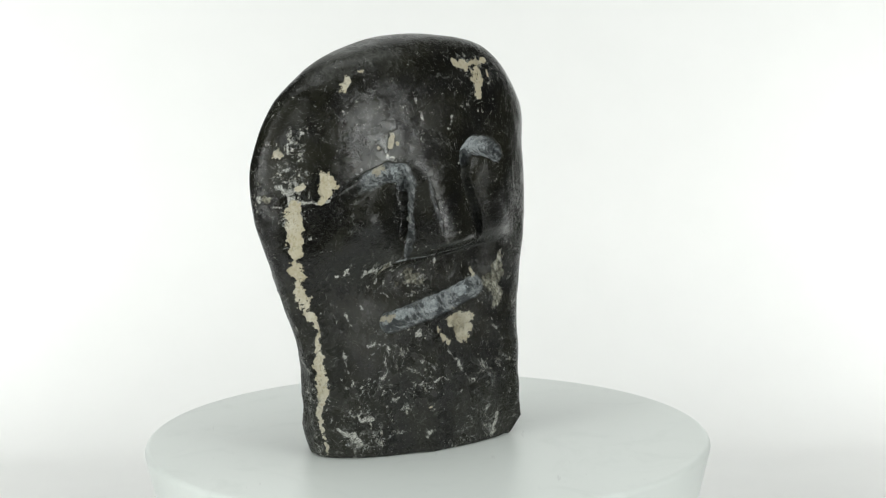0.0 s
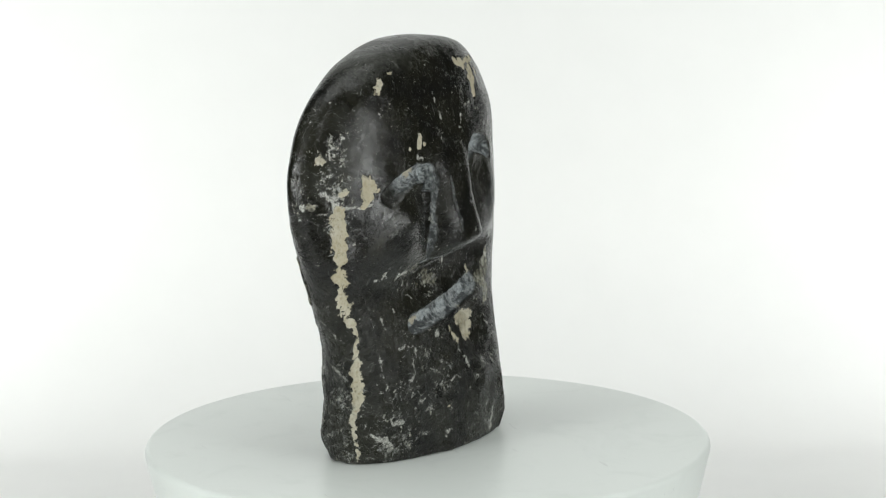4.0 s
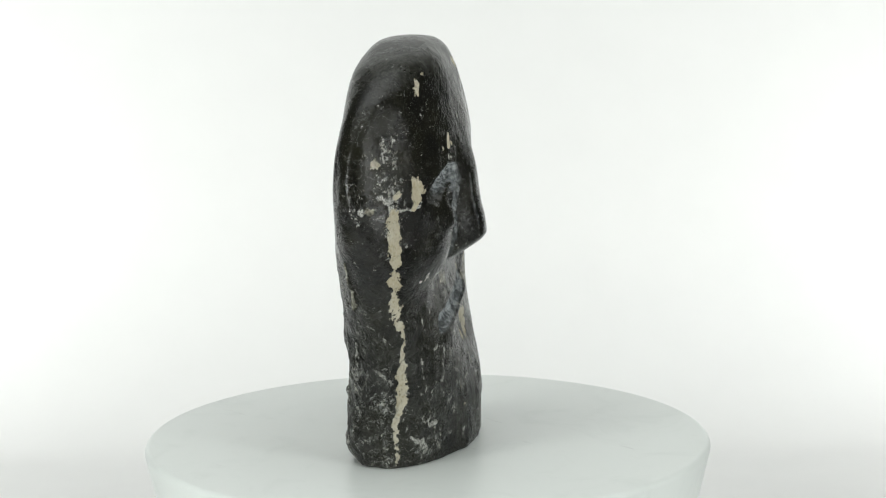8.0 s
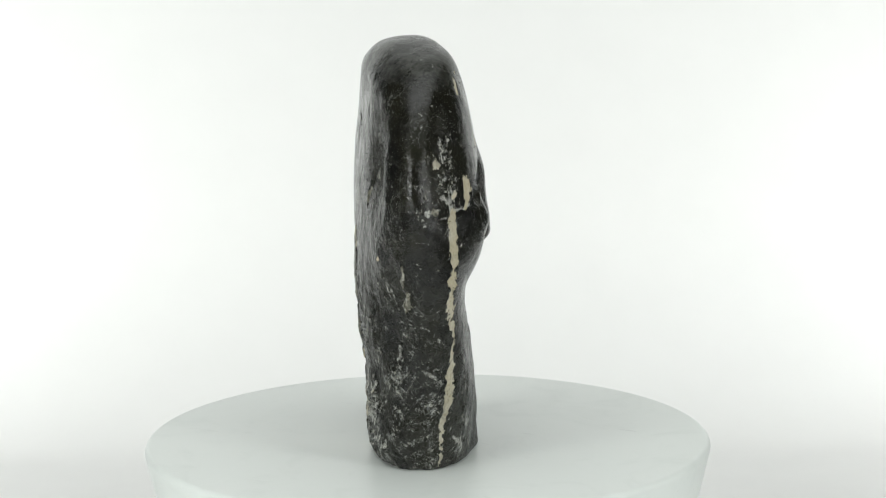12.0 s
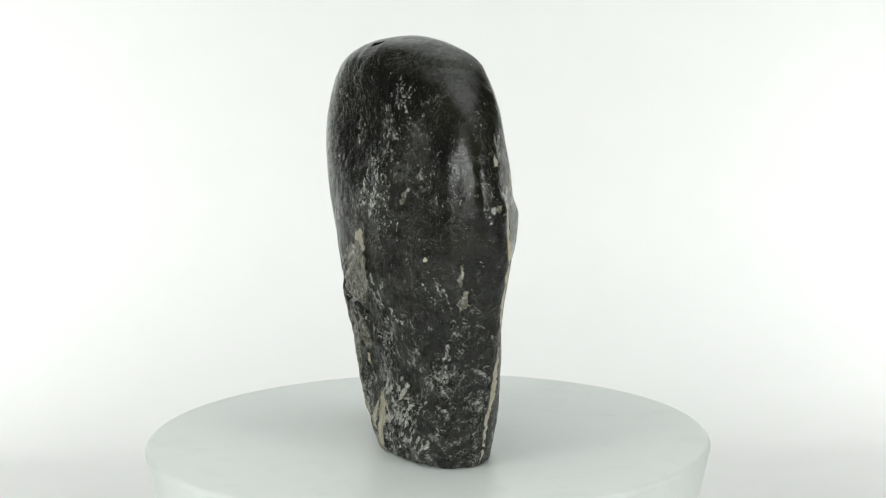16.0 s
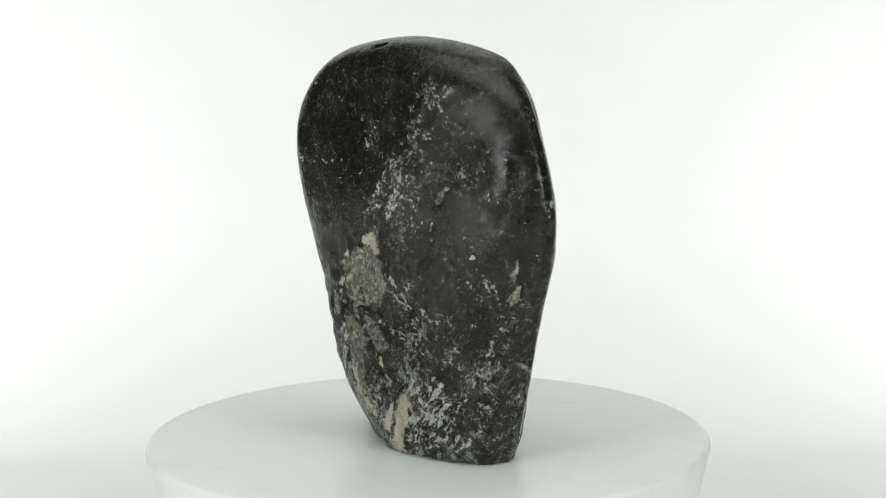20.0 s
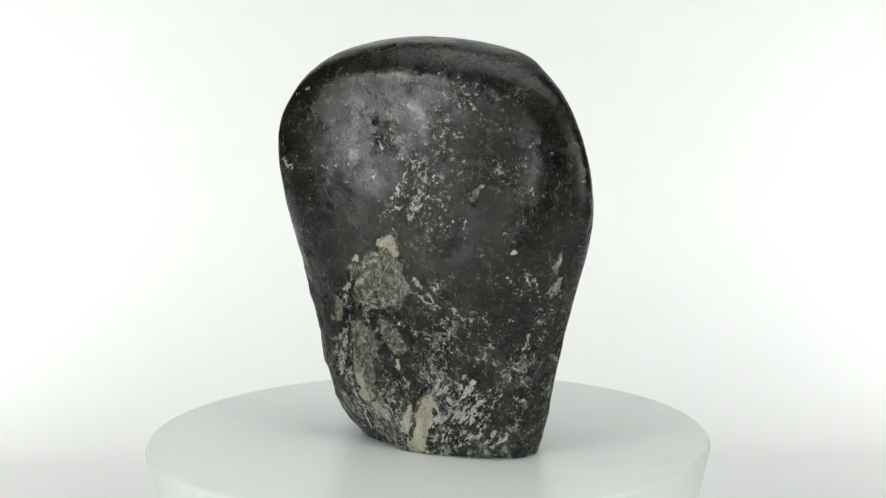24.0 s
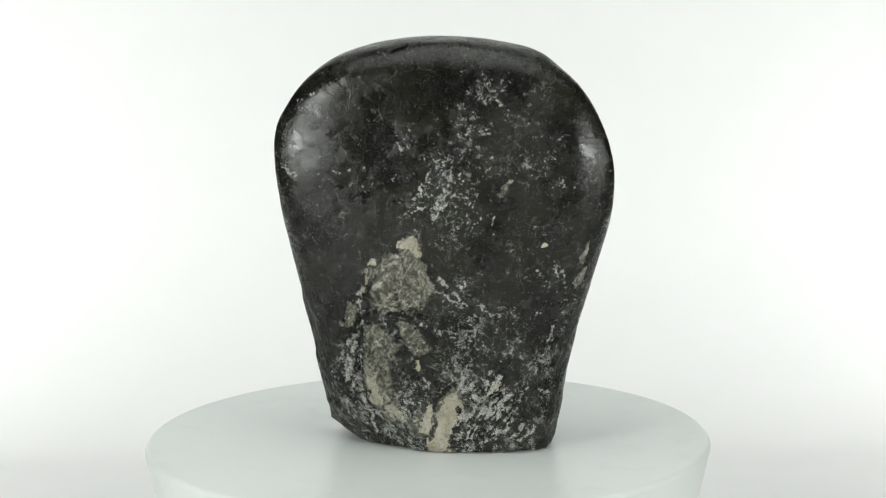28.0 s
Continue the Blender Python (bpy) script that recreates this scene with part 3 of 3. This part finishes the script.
    # behind: rims of the fibrous patches and splinters near the base
    chalk = np.maximum(chalk, field([
        [(21, 36, 105, 0.9), (22, 36, 99, 0.9), (28, 34, 91, 0.7), (30, 33, 81, 0.8), (28, 32, 75, 0.8)], [(18, 34, 76, 0.6), (9, 36, 78, 0.9), (-6, 37, 87, 1.0)], [(5, 36, 73, 0.6), (-1, 36, 71, 0.7), (-8, 35, 70, 0.5)],
        [(-1, 33, 43, 0.6), (-6, 32, 35, 0.7), (-13, 32, 32, 0.7)], [(33, 29, 60, 0.9), (38, 26, 47, 0.9), (39, 23, 36, 0.8)], [(-9, 37, 97, 0.9), (-17, 36, 91, 0.8), (-23, 36, 86, 0.7)]]))
    chalk = np.maximum(chalk, field([
        [(-30, 32, 37, 2.2), (-25, 32, 34, 1.8)], [(-38, 32, 21, 1.4), (-49, 28, 32, 1.3)], [(-32, 32, 23, 1.3), (-43, 30, 26, 1.2)], [(-39, 30, 45, 0.9)], [(-56, 26, 37, 1.0)], [(-72, 25, 103, 0.5), (-74, 23, 95, 0.7)],
        [(-34, 34, 82, 0.7), (-39, 33, 77, 0.6), (-48, 31, 77, 0.5)], [(9, 31, 35, 0.5), (-6, 32, 39, 0.4)], [(-42, 30, 61, 0.8), (-46, 29, 54, 0.8)]]))
    chalk = np.maximum(chalk, field([
        [(30, 25, 28, 1.1), (27, 22, 12, 1.3)], [(25, 25, 21, 0.9), (11, 29, 20, 0.9)], [(4, 29, 15, 1.4), (2, 27, 6, 1.6)], [(-82, 16, 91, 0.8), (-82, 13, 80, 0.8)], [(-73, 18, 68, 0.8), (-71, 17, 58, 0.7)],
        [(-26, 34, 65, 0.9), (-32, 32, 59, 0.9)], [(70, 28, 154, 0.6), (66, 29, 150, 0.8), (57, 32, 152, 0.5)], [(62, 26, 188, 0.7), (54, 29, 192, 0.7)]]))
    chalk = np.maximum(chalk, field([
        [(-22, 34, 20, 1.0), (-38, 31, 40, 1.4)], [(-27, 34, 19, 0.9), (-44, 29, 42, 1.7)], [(-31, 34, 18, 0.8), (-48, 29, 36, 1.2)], [(-17, 33, 30, 1.2), (-25, 32, 41, 1.6)], [(-36, 32, 22, 0.8), (-52, 28, 33, 1.2)],
        [(-2, 33, 10, 1.2), (-14, 33, 24, 1.6)], [(12, 31, 21, 1.0), (1, 32, 11, 1.2)], [(-12, 38, 94, 0.5), (-26, 36, 83, 0.6), (-33, 35, 75, 0.5), (-43, 33, 75, 0.6)], [(-63, 29, 101, 0.15), (-74, 21, 86, 0.15)]]))
    chalk = np.maximum(chalk, field([
        [(-2, 38, 99, 0.6), (-14, 37, 88, 0.7), (-24, 36, 82, 0.6), (-36, 31, 60, 0.6), (-49, 28, 53, 0.5)], [(27, 33, 72, 0.8), (38, 26, 55, 0.9), (38, 25, 41, 0.8), (29, 25, 27, 0.7)],
        [(70, 25, 147, 0.15), (67, 29, 148, 0.15), (50, 34, 150, 0.15), (26, 35, 153, 0.15), (9, 35, 155, 0.15)], [(-77, 24, 165, 0.15), (-70, 26, 172, 0.15)], [(-10, 36, 128, 1.2), (-22, 35, 139, 1.2)], [(0, 36, 138, 0.7), (-6, 36, 146, 0.7)],
        [(23, 34, 128, 0.7), (20, 34, 120, 0.9), (17, 35, 112, 0.6)], [(10, 35, 178, 0.15), (2, 34, 168, 0.15), (-3, 34, 162, 0.15)], [(-15, 34, 188, 0.15), (-22, 33, 186, 0.15)]]))
    # splinters fanned out behind, near the base, and feathery threads above them
    rng = random.Random(28)
    splinters = []
    for n in range(26):
        x, z, size = rng.uniform(-54, -16), rng.uniform(5, 36), rng.uniform(4, 11)
        lean = radians(rng.gauss(48, 14))
        splinters.append([(x, 0, z, rng.uniform(0.1, 0.4)), (x - size * math.cos(lean), 0, z + size * math.sin(lean), rng.uniform(0.2, 0.9))])
    for n in range(22):
        x, z, size = rng.uniform(0, 38), rng.uniform(5, 38), rng.uniform(4, 9)
        lean = radians(rng.gauss(-35, 20))
        splinters.append([(x, 0, z, rng.uniform(0.1, 0.4)), (x - size * math.cos(lean), 0, z + size * math.sin(lean), rng.uniform(0.1, 0.5))])
    for n in range(20):
        x, z, size = rng.uniform(-40, 4), rng.uniform(112, 150), rng.uniform(5, 12)
        lean = radians(rng.gauss(55, 25))
        splinters.append([(x, 0, z, 0.05), (x - size * math.cos(lean), 0, z + size * math.sin(lean), 0.1)])
    chalk = np.maximum(chalk, behind_field(splinters))
    chalk = np.maximum(chalk, behind_field([
        [(-12, 0, 97, 0.17), (-24, 0, 84, 0.20), (-33, 0, 76, 0.17), (-49, 0, 77, 0.12)], [(-70, 0, 108, 0.15), (-78, 0, 96, 0.17), (-79, 0, 81, 0.17), (-68, 0, 58, 0.15)],
        [(-30, 0, 60, 0.17), (-40, 0, 54, 0.17), (-46, 0, 48, 0.15)], [(24, 0, 66, 0.25), (31, 0, 54, 0.30), (33, 0, 38, 0.30), (25, 0, 20, 0.30), (12, 0, 12, 0.25)], [(4, 0, 40, 0.23), (-8, 0, 30, 0.25)]]))
    # the lip beneath the nose
    chalk = np.maximum(chalk, field([
        [(-56, -20, 107, 0.8), (-46, -18, 101, 1.0), (-44, -18, 93, 0.8), (-36, -17, 85, 0.6)], [(-36, -20, 103, 0.8), (-28, -16, 97, 0.9), (-29, -15, 90, 0.7), (-22, -15, 86, 0.7)], [(-20, -16, 101, 0.8), (-14, -14, 95, 0.9), (-6, -14, 92, 0.8), (2, -13, 97, 0.7)],
        [(-4, -14, 102, 1.0)], [(8, -12, 98, 0.6), (12, -12, 91, 0.8)], [(-68, -15, 101, 1.4), (-60, -16, 103, 1.0)], [(-58, -16, 88, 0.6), (-52, -17, 82, 0.7)], [(33, -14, 70, 0.7), (38, -13, 60, 0.6)]]))
    ochre = field([
        [(12, 37, 104, 5.9), (15, 36, 92, 8.5), (18, 35, 83, 7.8)], [(1, 37, 97, 6.5), (2, 37, 84, 7.2)], [(2, 37, 112, 5.2)], [(4, 35, 66, 3.1), (0, 34, 58, 3.4)],
        [(18, 32, 60, 8.5), (21, 31, 48, 7.8)], [(24, 28, 36, 5.9), (20, 28, 26, 5.2)], [(-19, 32, 30, 6.5), (-12, 29, 5, 7.8)], [(39, 29, 70, 2.6)], [(-88, 14, 98, 1.6), (-82, 15, 88, 1.8)]])
    ochre = np.maximum(ochre, field([
        [(-3, 37, 103, 3.0), (-6, 37, 92, 5.5), (-3, 37, 84, 4.0)], [(24, 35, 97, 3.5)],
        [(42, -11, 97, 3.0), (41, -12, 88, 4.4), (34, -14, 84, 4.0), (40, -12, 75, 4.2), (34, -14, 70, 2.6)], [(26, -12, 93, 2.6)], [(-32, -15, 94, 3.4), (-20, -14, 90, 3.6), (-8, -14, 97, 2.8)], [(4, -13, 90, 2.6)], [(-93, -1, 166, 3.0)], [(8, -18, 66, 5.5)], [(-24, -19, 96, 3.0), (-16, -19, 92, 3.0)], [(-44, -18, 98, 2.0), (-37, -19, 103, 1.2)],
        [(-4, -12, 214, 1.0), (3, -12, 211, 1.0)], [(30, -10, 202, 3.0)], [(-52, 31, 149, 1.8), (-46, 33, 139, 1.8)], [(-100, 1, 143, 2.6)]]))
    ochre = np.maximum(ochre, behind_field([
        [(2, 0, 112, 6.0), (3, 0, 102, 6.5)], [(20, 0, 62, 8.0), (22, 0, 40, 8.5), (14, 0, 22, 7.0)], [(5, 0, 70, 4.5), (-2, 0, 57, 4.5)], [(-6, 0, 20, 5.0), (0, 0, 10, 5.0)], [(33, 0, 80, 3.0), (35, 0, 70, 3.0)], [(-84, 0, 92, 0.8), (-90, 0, 112, 0.6)]]))
    fleck = np.zeros(mm.shape[:-1])
    mottle = lumps(p, 0.013, 50) + 0.6 * lumps(p, 0.006, 51)
    front_zones = [
        ((-86, -6, 172), 11, 0.9), ((-94, -5, 152), 11, 1.1), ((-94, -7, 136), 9, 0.7), ((-51, -15, 12), 12, 0.6), ((-58, -15, 24), 7, 0.5), ((26, -26, 8), 8, 0.7), ((22, -12, 195), 15, 0.9),
        ((-18, -17, 93), 15, 0.7), ((-48, -18, 97), 8, 0.5), ((2, -17, 92), 12, 0.5), ((30, -14, 84), 10, 0.6), ((-99, 8, 140), 9, 0.7), ((-60, -17, 185), 6, 0.5)]
    back_zones = [
        ((12, 36, 90), 12, 0.6), ((20, 30, 58), 16, 0.8), ((0, 34, 75), 9, 0.8), ((-20, 32, 45), 13, 0.9), ((16, 30, 20), 14, 1.0), ((7, 26, 9), 15, 1.1), ((32, 20, 13), 14, 1.0), ((33, 27, 42), 13, 1.0),
        ((11, 31, 34), 13, 0.9), ((-34, 31, 29), 16, 1.1), ((-48, 28, 8), 15, 1.1), ((-43, 29, 192), 12, 1.0), ((-33, 32, 177), 12, 1.0), ((-27, 33, 165), 13, 1.0), ((-20, 35, 150), 13, 0.75), ((-12, 36, 136), 14, 0.8), ((-3, 36, 123), 11, 0.65), ((-72, 25, 150), 10, 0.6), ((4, 35, 168), 8, 0.5), ((-28, 32, 14), 16, 1.1), ((18, 27, 8), 14, 1.1)]
    side_zones = [
        ((-34, 32, 64), 16, 0.8), ((-54, 26, 50), 12, 0.8), ((-79, 14, 73), 14, 0.5), ((-69, 17, 44), 13, 0.7), ((-73, 9, 30), 14, 0.8), ((-66, 15, 9), 14, 0.9),
        ((-20, 36, 90), 14, 0.5), ((-24, 35, 124), 12, 0.8), ((-63, 27, 156), 16, 0.75), ((-20, 34, 152), 12, 0.75), ((-50, 30, 112), 14, 0.35), ((-97, 8, 120), 8, 0.6)]
    for place, size, dense in front_zones + back_zones + side_zones:
        d = np.linalg.norm(mm - np.array(place, float), axis=-1)
        fleck = np.maximum(fleck, dense * np.exp(-((d / (1.25 * size)) ** 2)) * np.clip(1 + 0.9 * mottle, 0, 1.8))
    # everywhere low down a little
    fleck = np.maximum(fleck, 0.62 * ease(mm[..., 2], 105, 40) * ease(mottle, -0.15, 0.75))
    fleck = np.minimum(fleck, 1.0)
    return {"cream": cream, "ochre": ochre, "chalk": chalk, "fleck": fleck}


def carved_head():
    around, along = 1000, 470
    last = len(SECTIONS) - 1
    t = np.linspace(0, last, along)
    t = np.concatenate([t[t < last - 2], np.linspace(last - 2, last, 90)])
    z, cx, cy, a, front, back, twist = (spline(t, col)[:, None] for col in SECTIONS.T)
    square = spline(t, SQUARE)[:, None]
    ang = np.linspace(0, 2 * np.pi, around, endpoint=False)[None]
    c, s = np.cos(ang), np.sin(ang)
    x = cx + a * np.sign(c) * np.abs(c) ** (2 / square)
    y = cy + np.where(s < 0, front, back) * np.sign(s) * np.abs(s) ** (2 / square)
    x, y = np.cos(twist) * x - np.sin(twist) * y, np.sin(twist) * x + np.cos(twist) * y
    for _ in range(40):
        x, y = (0.25 * np.roll(v, 1, 1) + 0.5 * v + 0.25 * np.roll(v, -1, 1) for v in (x, y))
    p = np.stack([x, y, np.broadcast_to(z, x.shape)], -1)
    # outward direction from the lofted grid
    du = np.roll(p, -1, 1) - np.roll(p, 1, 1)
    dv = np.gradient(p, axis=0)
    out = np.cross(du, dv)
    out /= np.linalg.norm(out, axis=-1, keepdims=True) + 1e-12
    mm = p * 1000
    X, Y, Z = mm[..., 0], mm[..., 1], mm[..., 2]

    facing = ease(-out[..., 1], 0.15, 0.6)
    relief, worn_lit = carved_face(X, Z)
    move = np.zeros_like(p)
    move[..., 1] -= relief * facing
    worn_lit = worn_lit * facing
    # hollow and worn ridge behind, with pits
    behind = ease(out[..., 1], 0.1, 0.5)
    hollow = np.exp(-((X + 63) / 12) ** 2 - ((Z - 159) / 17) ** 2) * behind
    dent = -3.2 * hollow + 1.7 * np.exp(-((X + 84) / 8) ** 2 - ((Z - 160) / 22) ** 2)
    dent -= 2.2 * np.exp(-((X - 6) / 44) ** 2 - ((Z - 177) / 24) ** 2)
    dent += 1.2 * np.exp(-((X + 68) / 10) ** 2 - ((Z - 112) / 14) ** 2)
    ragged = behind * ease(Z, 125, 60) * (0.35 + 0.65 * ease(X, -82, -45))
    dent = dent * behind + ragged * (0.9 * lumps(p, 0.016, 3) + 0.8 * lumps(p, 0.007, 4))
    crag = (1 - np.abs(lumps(p * (1, 1, 0.55), 0.0075, 11))) ** 2 - 0.35 + 0.5 * (1 - np.abs(lumps(p * (1, 1, 0.6), 0.0034, 12))) ** 2 + 0.25 * lumps(p, 0.0017, 13)
    coarse = np.clip(ragged + 0.22 * (1 - ease(Z, 30, 120)) * (1 - facing) + 0.35 * (1 - ease(Z, 8, 60)), 0, 1)
    dent += 0.75 * crag * coarse
    dent += (1.0 - ease(Z, 40, 95)) * 0.7 * lumps(p, 0.011, 5) + 0.35 * lumps(p, 0.020, 6) + 0.12 * lumps(p, 0.005, 7)
    pits = np.clip(lumps(p, 0.0036, 8) - 0.12, 0, 1) * np.exp(-((X - 5) / 11) ** 2 - ((Z - 175) / 10) ** 2) * behind
    dent -= 2.0 * pits
    slot, _ = line_distance(mm, [(6, 21, 216, 1), (12, 23, 214, 1)])
    dent -= 2.2 * np.exp(-(slot / 1.3) ** 2)
    back_plane = np.stack([X, Z], -1)
    for line, depth in (([(30, 74, 1.8), (22, 78, 2.0), (10, 77, 2.0), (-5, 73, 1.8)], 1.9), ([(29, 72, 1.6), (34, 56, 1.8), (30, 38, 1.6), (20, 24, 1.6)], 1.3),
                        ([(22, 104, 1.6), (27, 92, 1.8), (30, 80, 1.6)], 1.0), ([(6, 66, 2.2), (3, 57, 2.6), (-1, 47, 2.0)], -1.2),
                        ([(-34, 27, 1.6), (-45, 38, 2.0)], -1.2), ([(-26, 22, 1.5), (-42, 31, 1.6)], 1.1), ([(-47, 138, 2), (-56, 160, 3)], 0.8)):
        cut, _ = channel(back_plane + 1.4 * np.stack([lumps(p, 0.006, 14), lumps(p, 0.006, 15)], -1), line, depth)
        dent += cut * behind
    # the worn corner between temple and face
    dent -= 2.0 * np.exp(-((X + 88) / 11) ** 2) * ease(-out[..., 1], 0.25, 0.6) * ease(Z, 110, 130) + 1.0 * np.exp(-((X + 74) / 9) ** 2 - ((Z - 48) / 22) ** 2) * facing
    dent -= 1.4 * np.exp(-((X + 77) / 12) ** 2 - ((Z - 58) / 30) ** 2) * ease(out[..., 1], -0.3, 0.3)
    fields = marks(p * 1000)
    dent += behind * ease(Z, 125, 112) * (0.8 * ease(fields["ochre"], -0.15, 0.25) + 0.4 * ease(fields["chalk"], -0.2, 0.3)) - 0.3 * ease(fields["cream"], -0.1, 0.2)
    move += out * dent[..., None]
    mm = mm + move
    # chipped base: the corner under one side is broken away
    X, Y, Z = mm[..., 0], mm[..., 1], mm[..., 2]
    Z = Z + 1.0 * np.clip(lumps(p, 0.012, 9), 0, 1) * np.clip(1 - Z / 14, 0, 1)
    limit = 40 + 1.25 * Z + 1.5 * lumps(p, 0.009, 10)
    X = np.where(Z < 26, np.minimum(X, limit), X)
    for ax, ay, near, slope in ((0.465, 0.885, 24.5, 0.42), (0.669, 0.743, 28.5, 0.62), (0.875, 0.485, 34.0, 1.2)):
        over = np.maximum(0, X * ax + Y * ay - near - slope * Z - 1.2 * lumps(p, 0.008, 16)) * ease(Z, 52, 40)
        X, Y = X - ax * over, Y - ay * over
    # the front of the base falls back towards the same side
    front_limit = -26.0 + 0.23 * np.maximum(X - 12, 0) + 0.8 * lumps(p, 0.01, 17)
    Y = np.where(Y < 0, Y + np.maximum(0, front_limit - Y) * ease(Z, 70, 20), Y)
    tuck = np.clip(1 - Z / 3, 0, 1) ** 2 * 0.4
    mm = np.stack([X - out[..., 0] * tuck, Y - out[..., 1] * tuck, np.maximum(Z, 0.3)], -1)

    fields["worn_lit"] = worn_lit
    mottle = lumps(p, 0.017, 60) + 0.5 * lumps(p, 0.007, 61)
    fields["gloss"] = np.clip(0.92 * ease(mm[..., 2] + 14 * mottle + 38 * facing, 25, 165) * (1 - 0.25 * fields["fleck"]) * (1 - worn_lit) * (1 - 0.85 * behind * np.exp(-((X + 55) / 17) ** 2 - ((Z - 162) / 24) ** 2)) + 0.15, 0, 1)
    # the crown was left rough at its narrow end
    fields["crown"] = ease(mm[..., 2] + 5 * mottle, 200, 214) * ease(mm[..., 0], 5, -55)
    rows = len(mm)
    verts = np.concatenate([mm.reshape(-1, 3), [[-5.0, 0, 0.3], mm[-1].mean(0)]]) / 1000
    i = np.arange(rows - 1)[:, None] * around + np.arange(around)[None]
    j = np.arange(rows - 1)[:, None] * around + (np.arange(around)[None] + 1) % around
    quads = np.stack([i, j, j + around, i + around], -1).reshape(-1, 4)
    me = bpy.data.meshes.new("carved_head")
    here, following = np.arange(around), (np.arange(around) + 1) % around
    base = np.stack([following, here, np.full(around, len(verts) - 2)], -1)
    tip = (rows - 1) * around
    base = np.concatenate([base, np.stack([here + tip, following + tip, np.full(around, len(verts) - 1)], -1)])
    me.vertices.add(len(verts))
    me.vertices.foreach_set("co", verts.astype(np.float32).ravel())
    loops = np.concatenate([quads.ravel(), base.ravel()])
    me.loops.add(len(loops))
    me.loops.foreach_set("vertex_index", loops.astype(np.int32))
    starts = np.concatenate([np.arange(len(quads)) * 4, len(quads) * 4 + np.arange(len(base)) * 3])
    me.polygons.add(len(starts))
    me.polygons.foreach_set("loop_start", starts.astype(np.int32))
    me.polygons.foreach_set("use_smooth", np.ones(len(starts), bool))
    me.update(calc_edges=True)
    me.validate()
    for name, values in fields.items():
        layer = me.attributes.new(name, "FLOAT", "POINT")
        layer.data.foreach_set("value", np.append(values.ravel(), [values.min()] * 2).astype(np.float32))
    me.materials.append(STONE)
    ob = new("stone_head_sculpture", me)
    return tagged(ob, "carved dark mottled stone head with cream veins on a turntable", "sculpture")


studio()
backdrop()
table()
TABLE_TOP = turntable()
HEAD = carved_head()


def motions():
    times = [4.0 * i for i in range(8)]
    walk(TABLE_TOP, [(t, pose(0, 0, 0, 0, 0, SPIN * t)) for t in times])
    walk(HEAD, [(t, pose(0, 0, 0, 0, 0, TURN + SPIN * t)) for t in times])


motions()
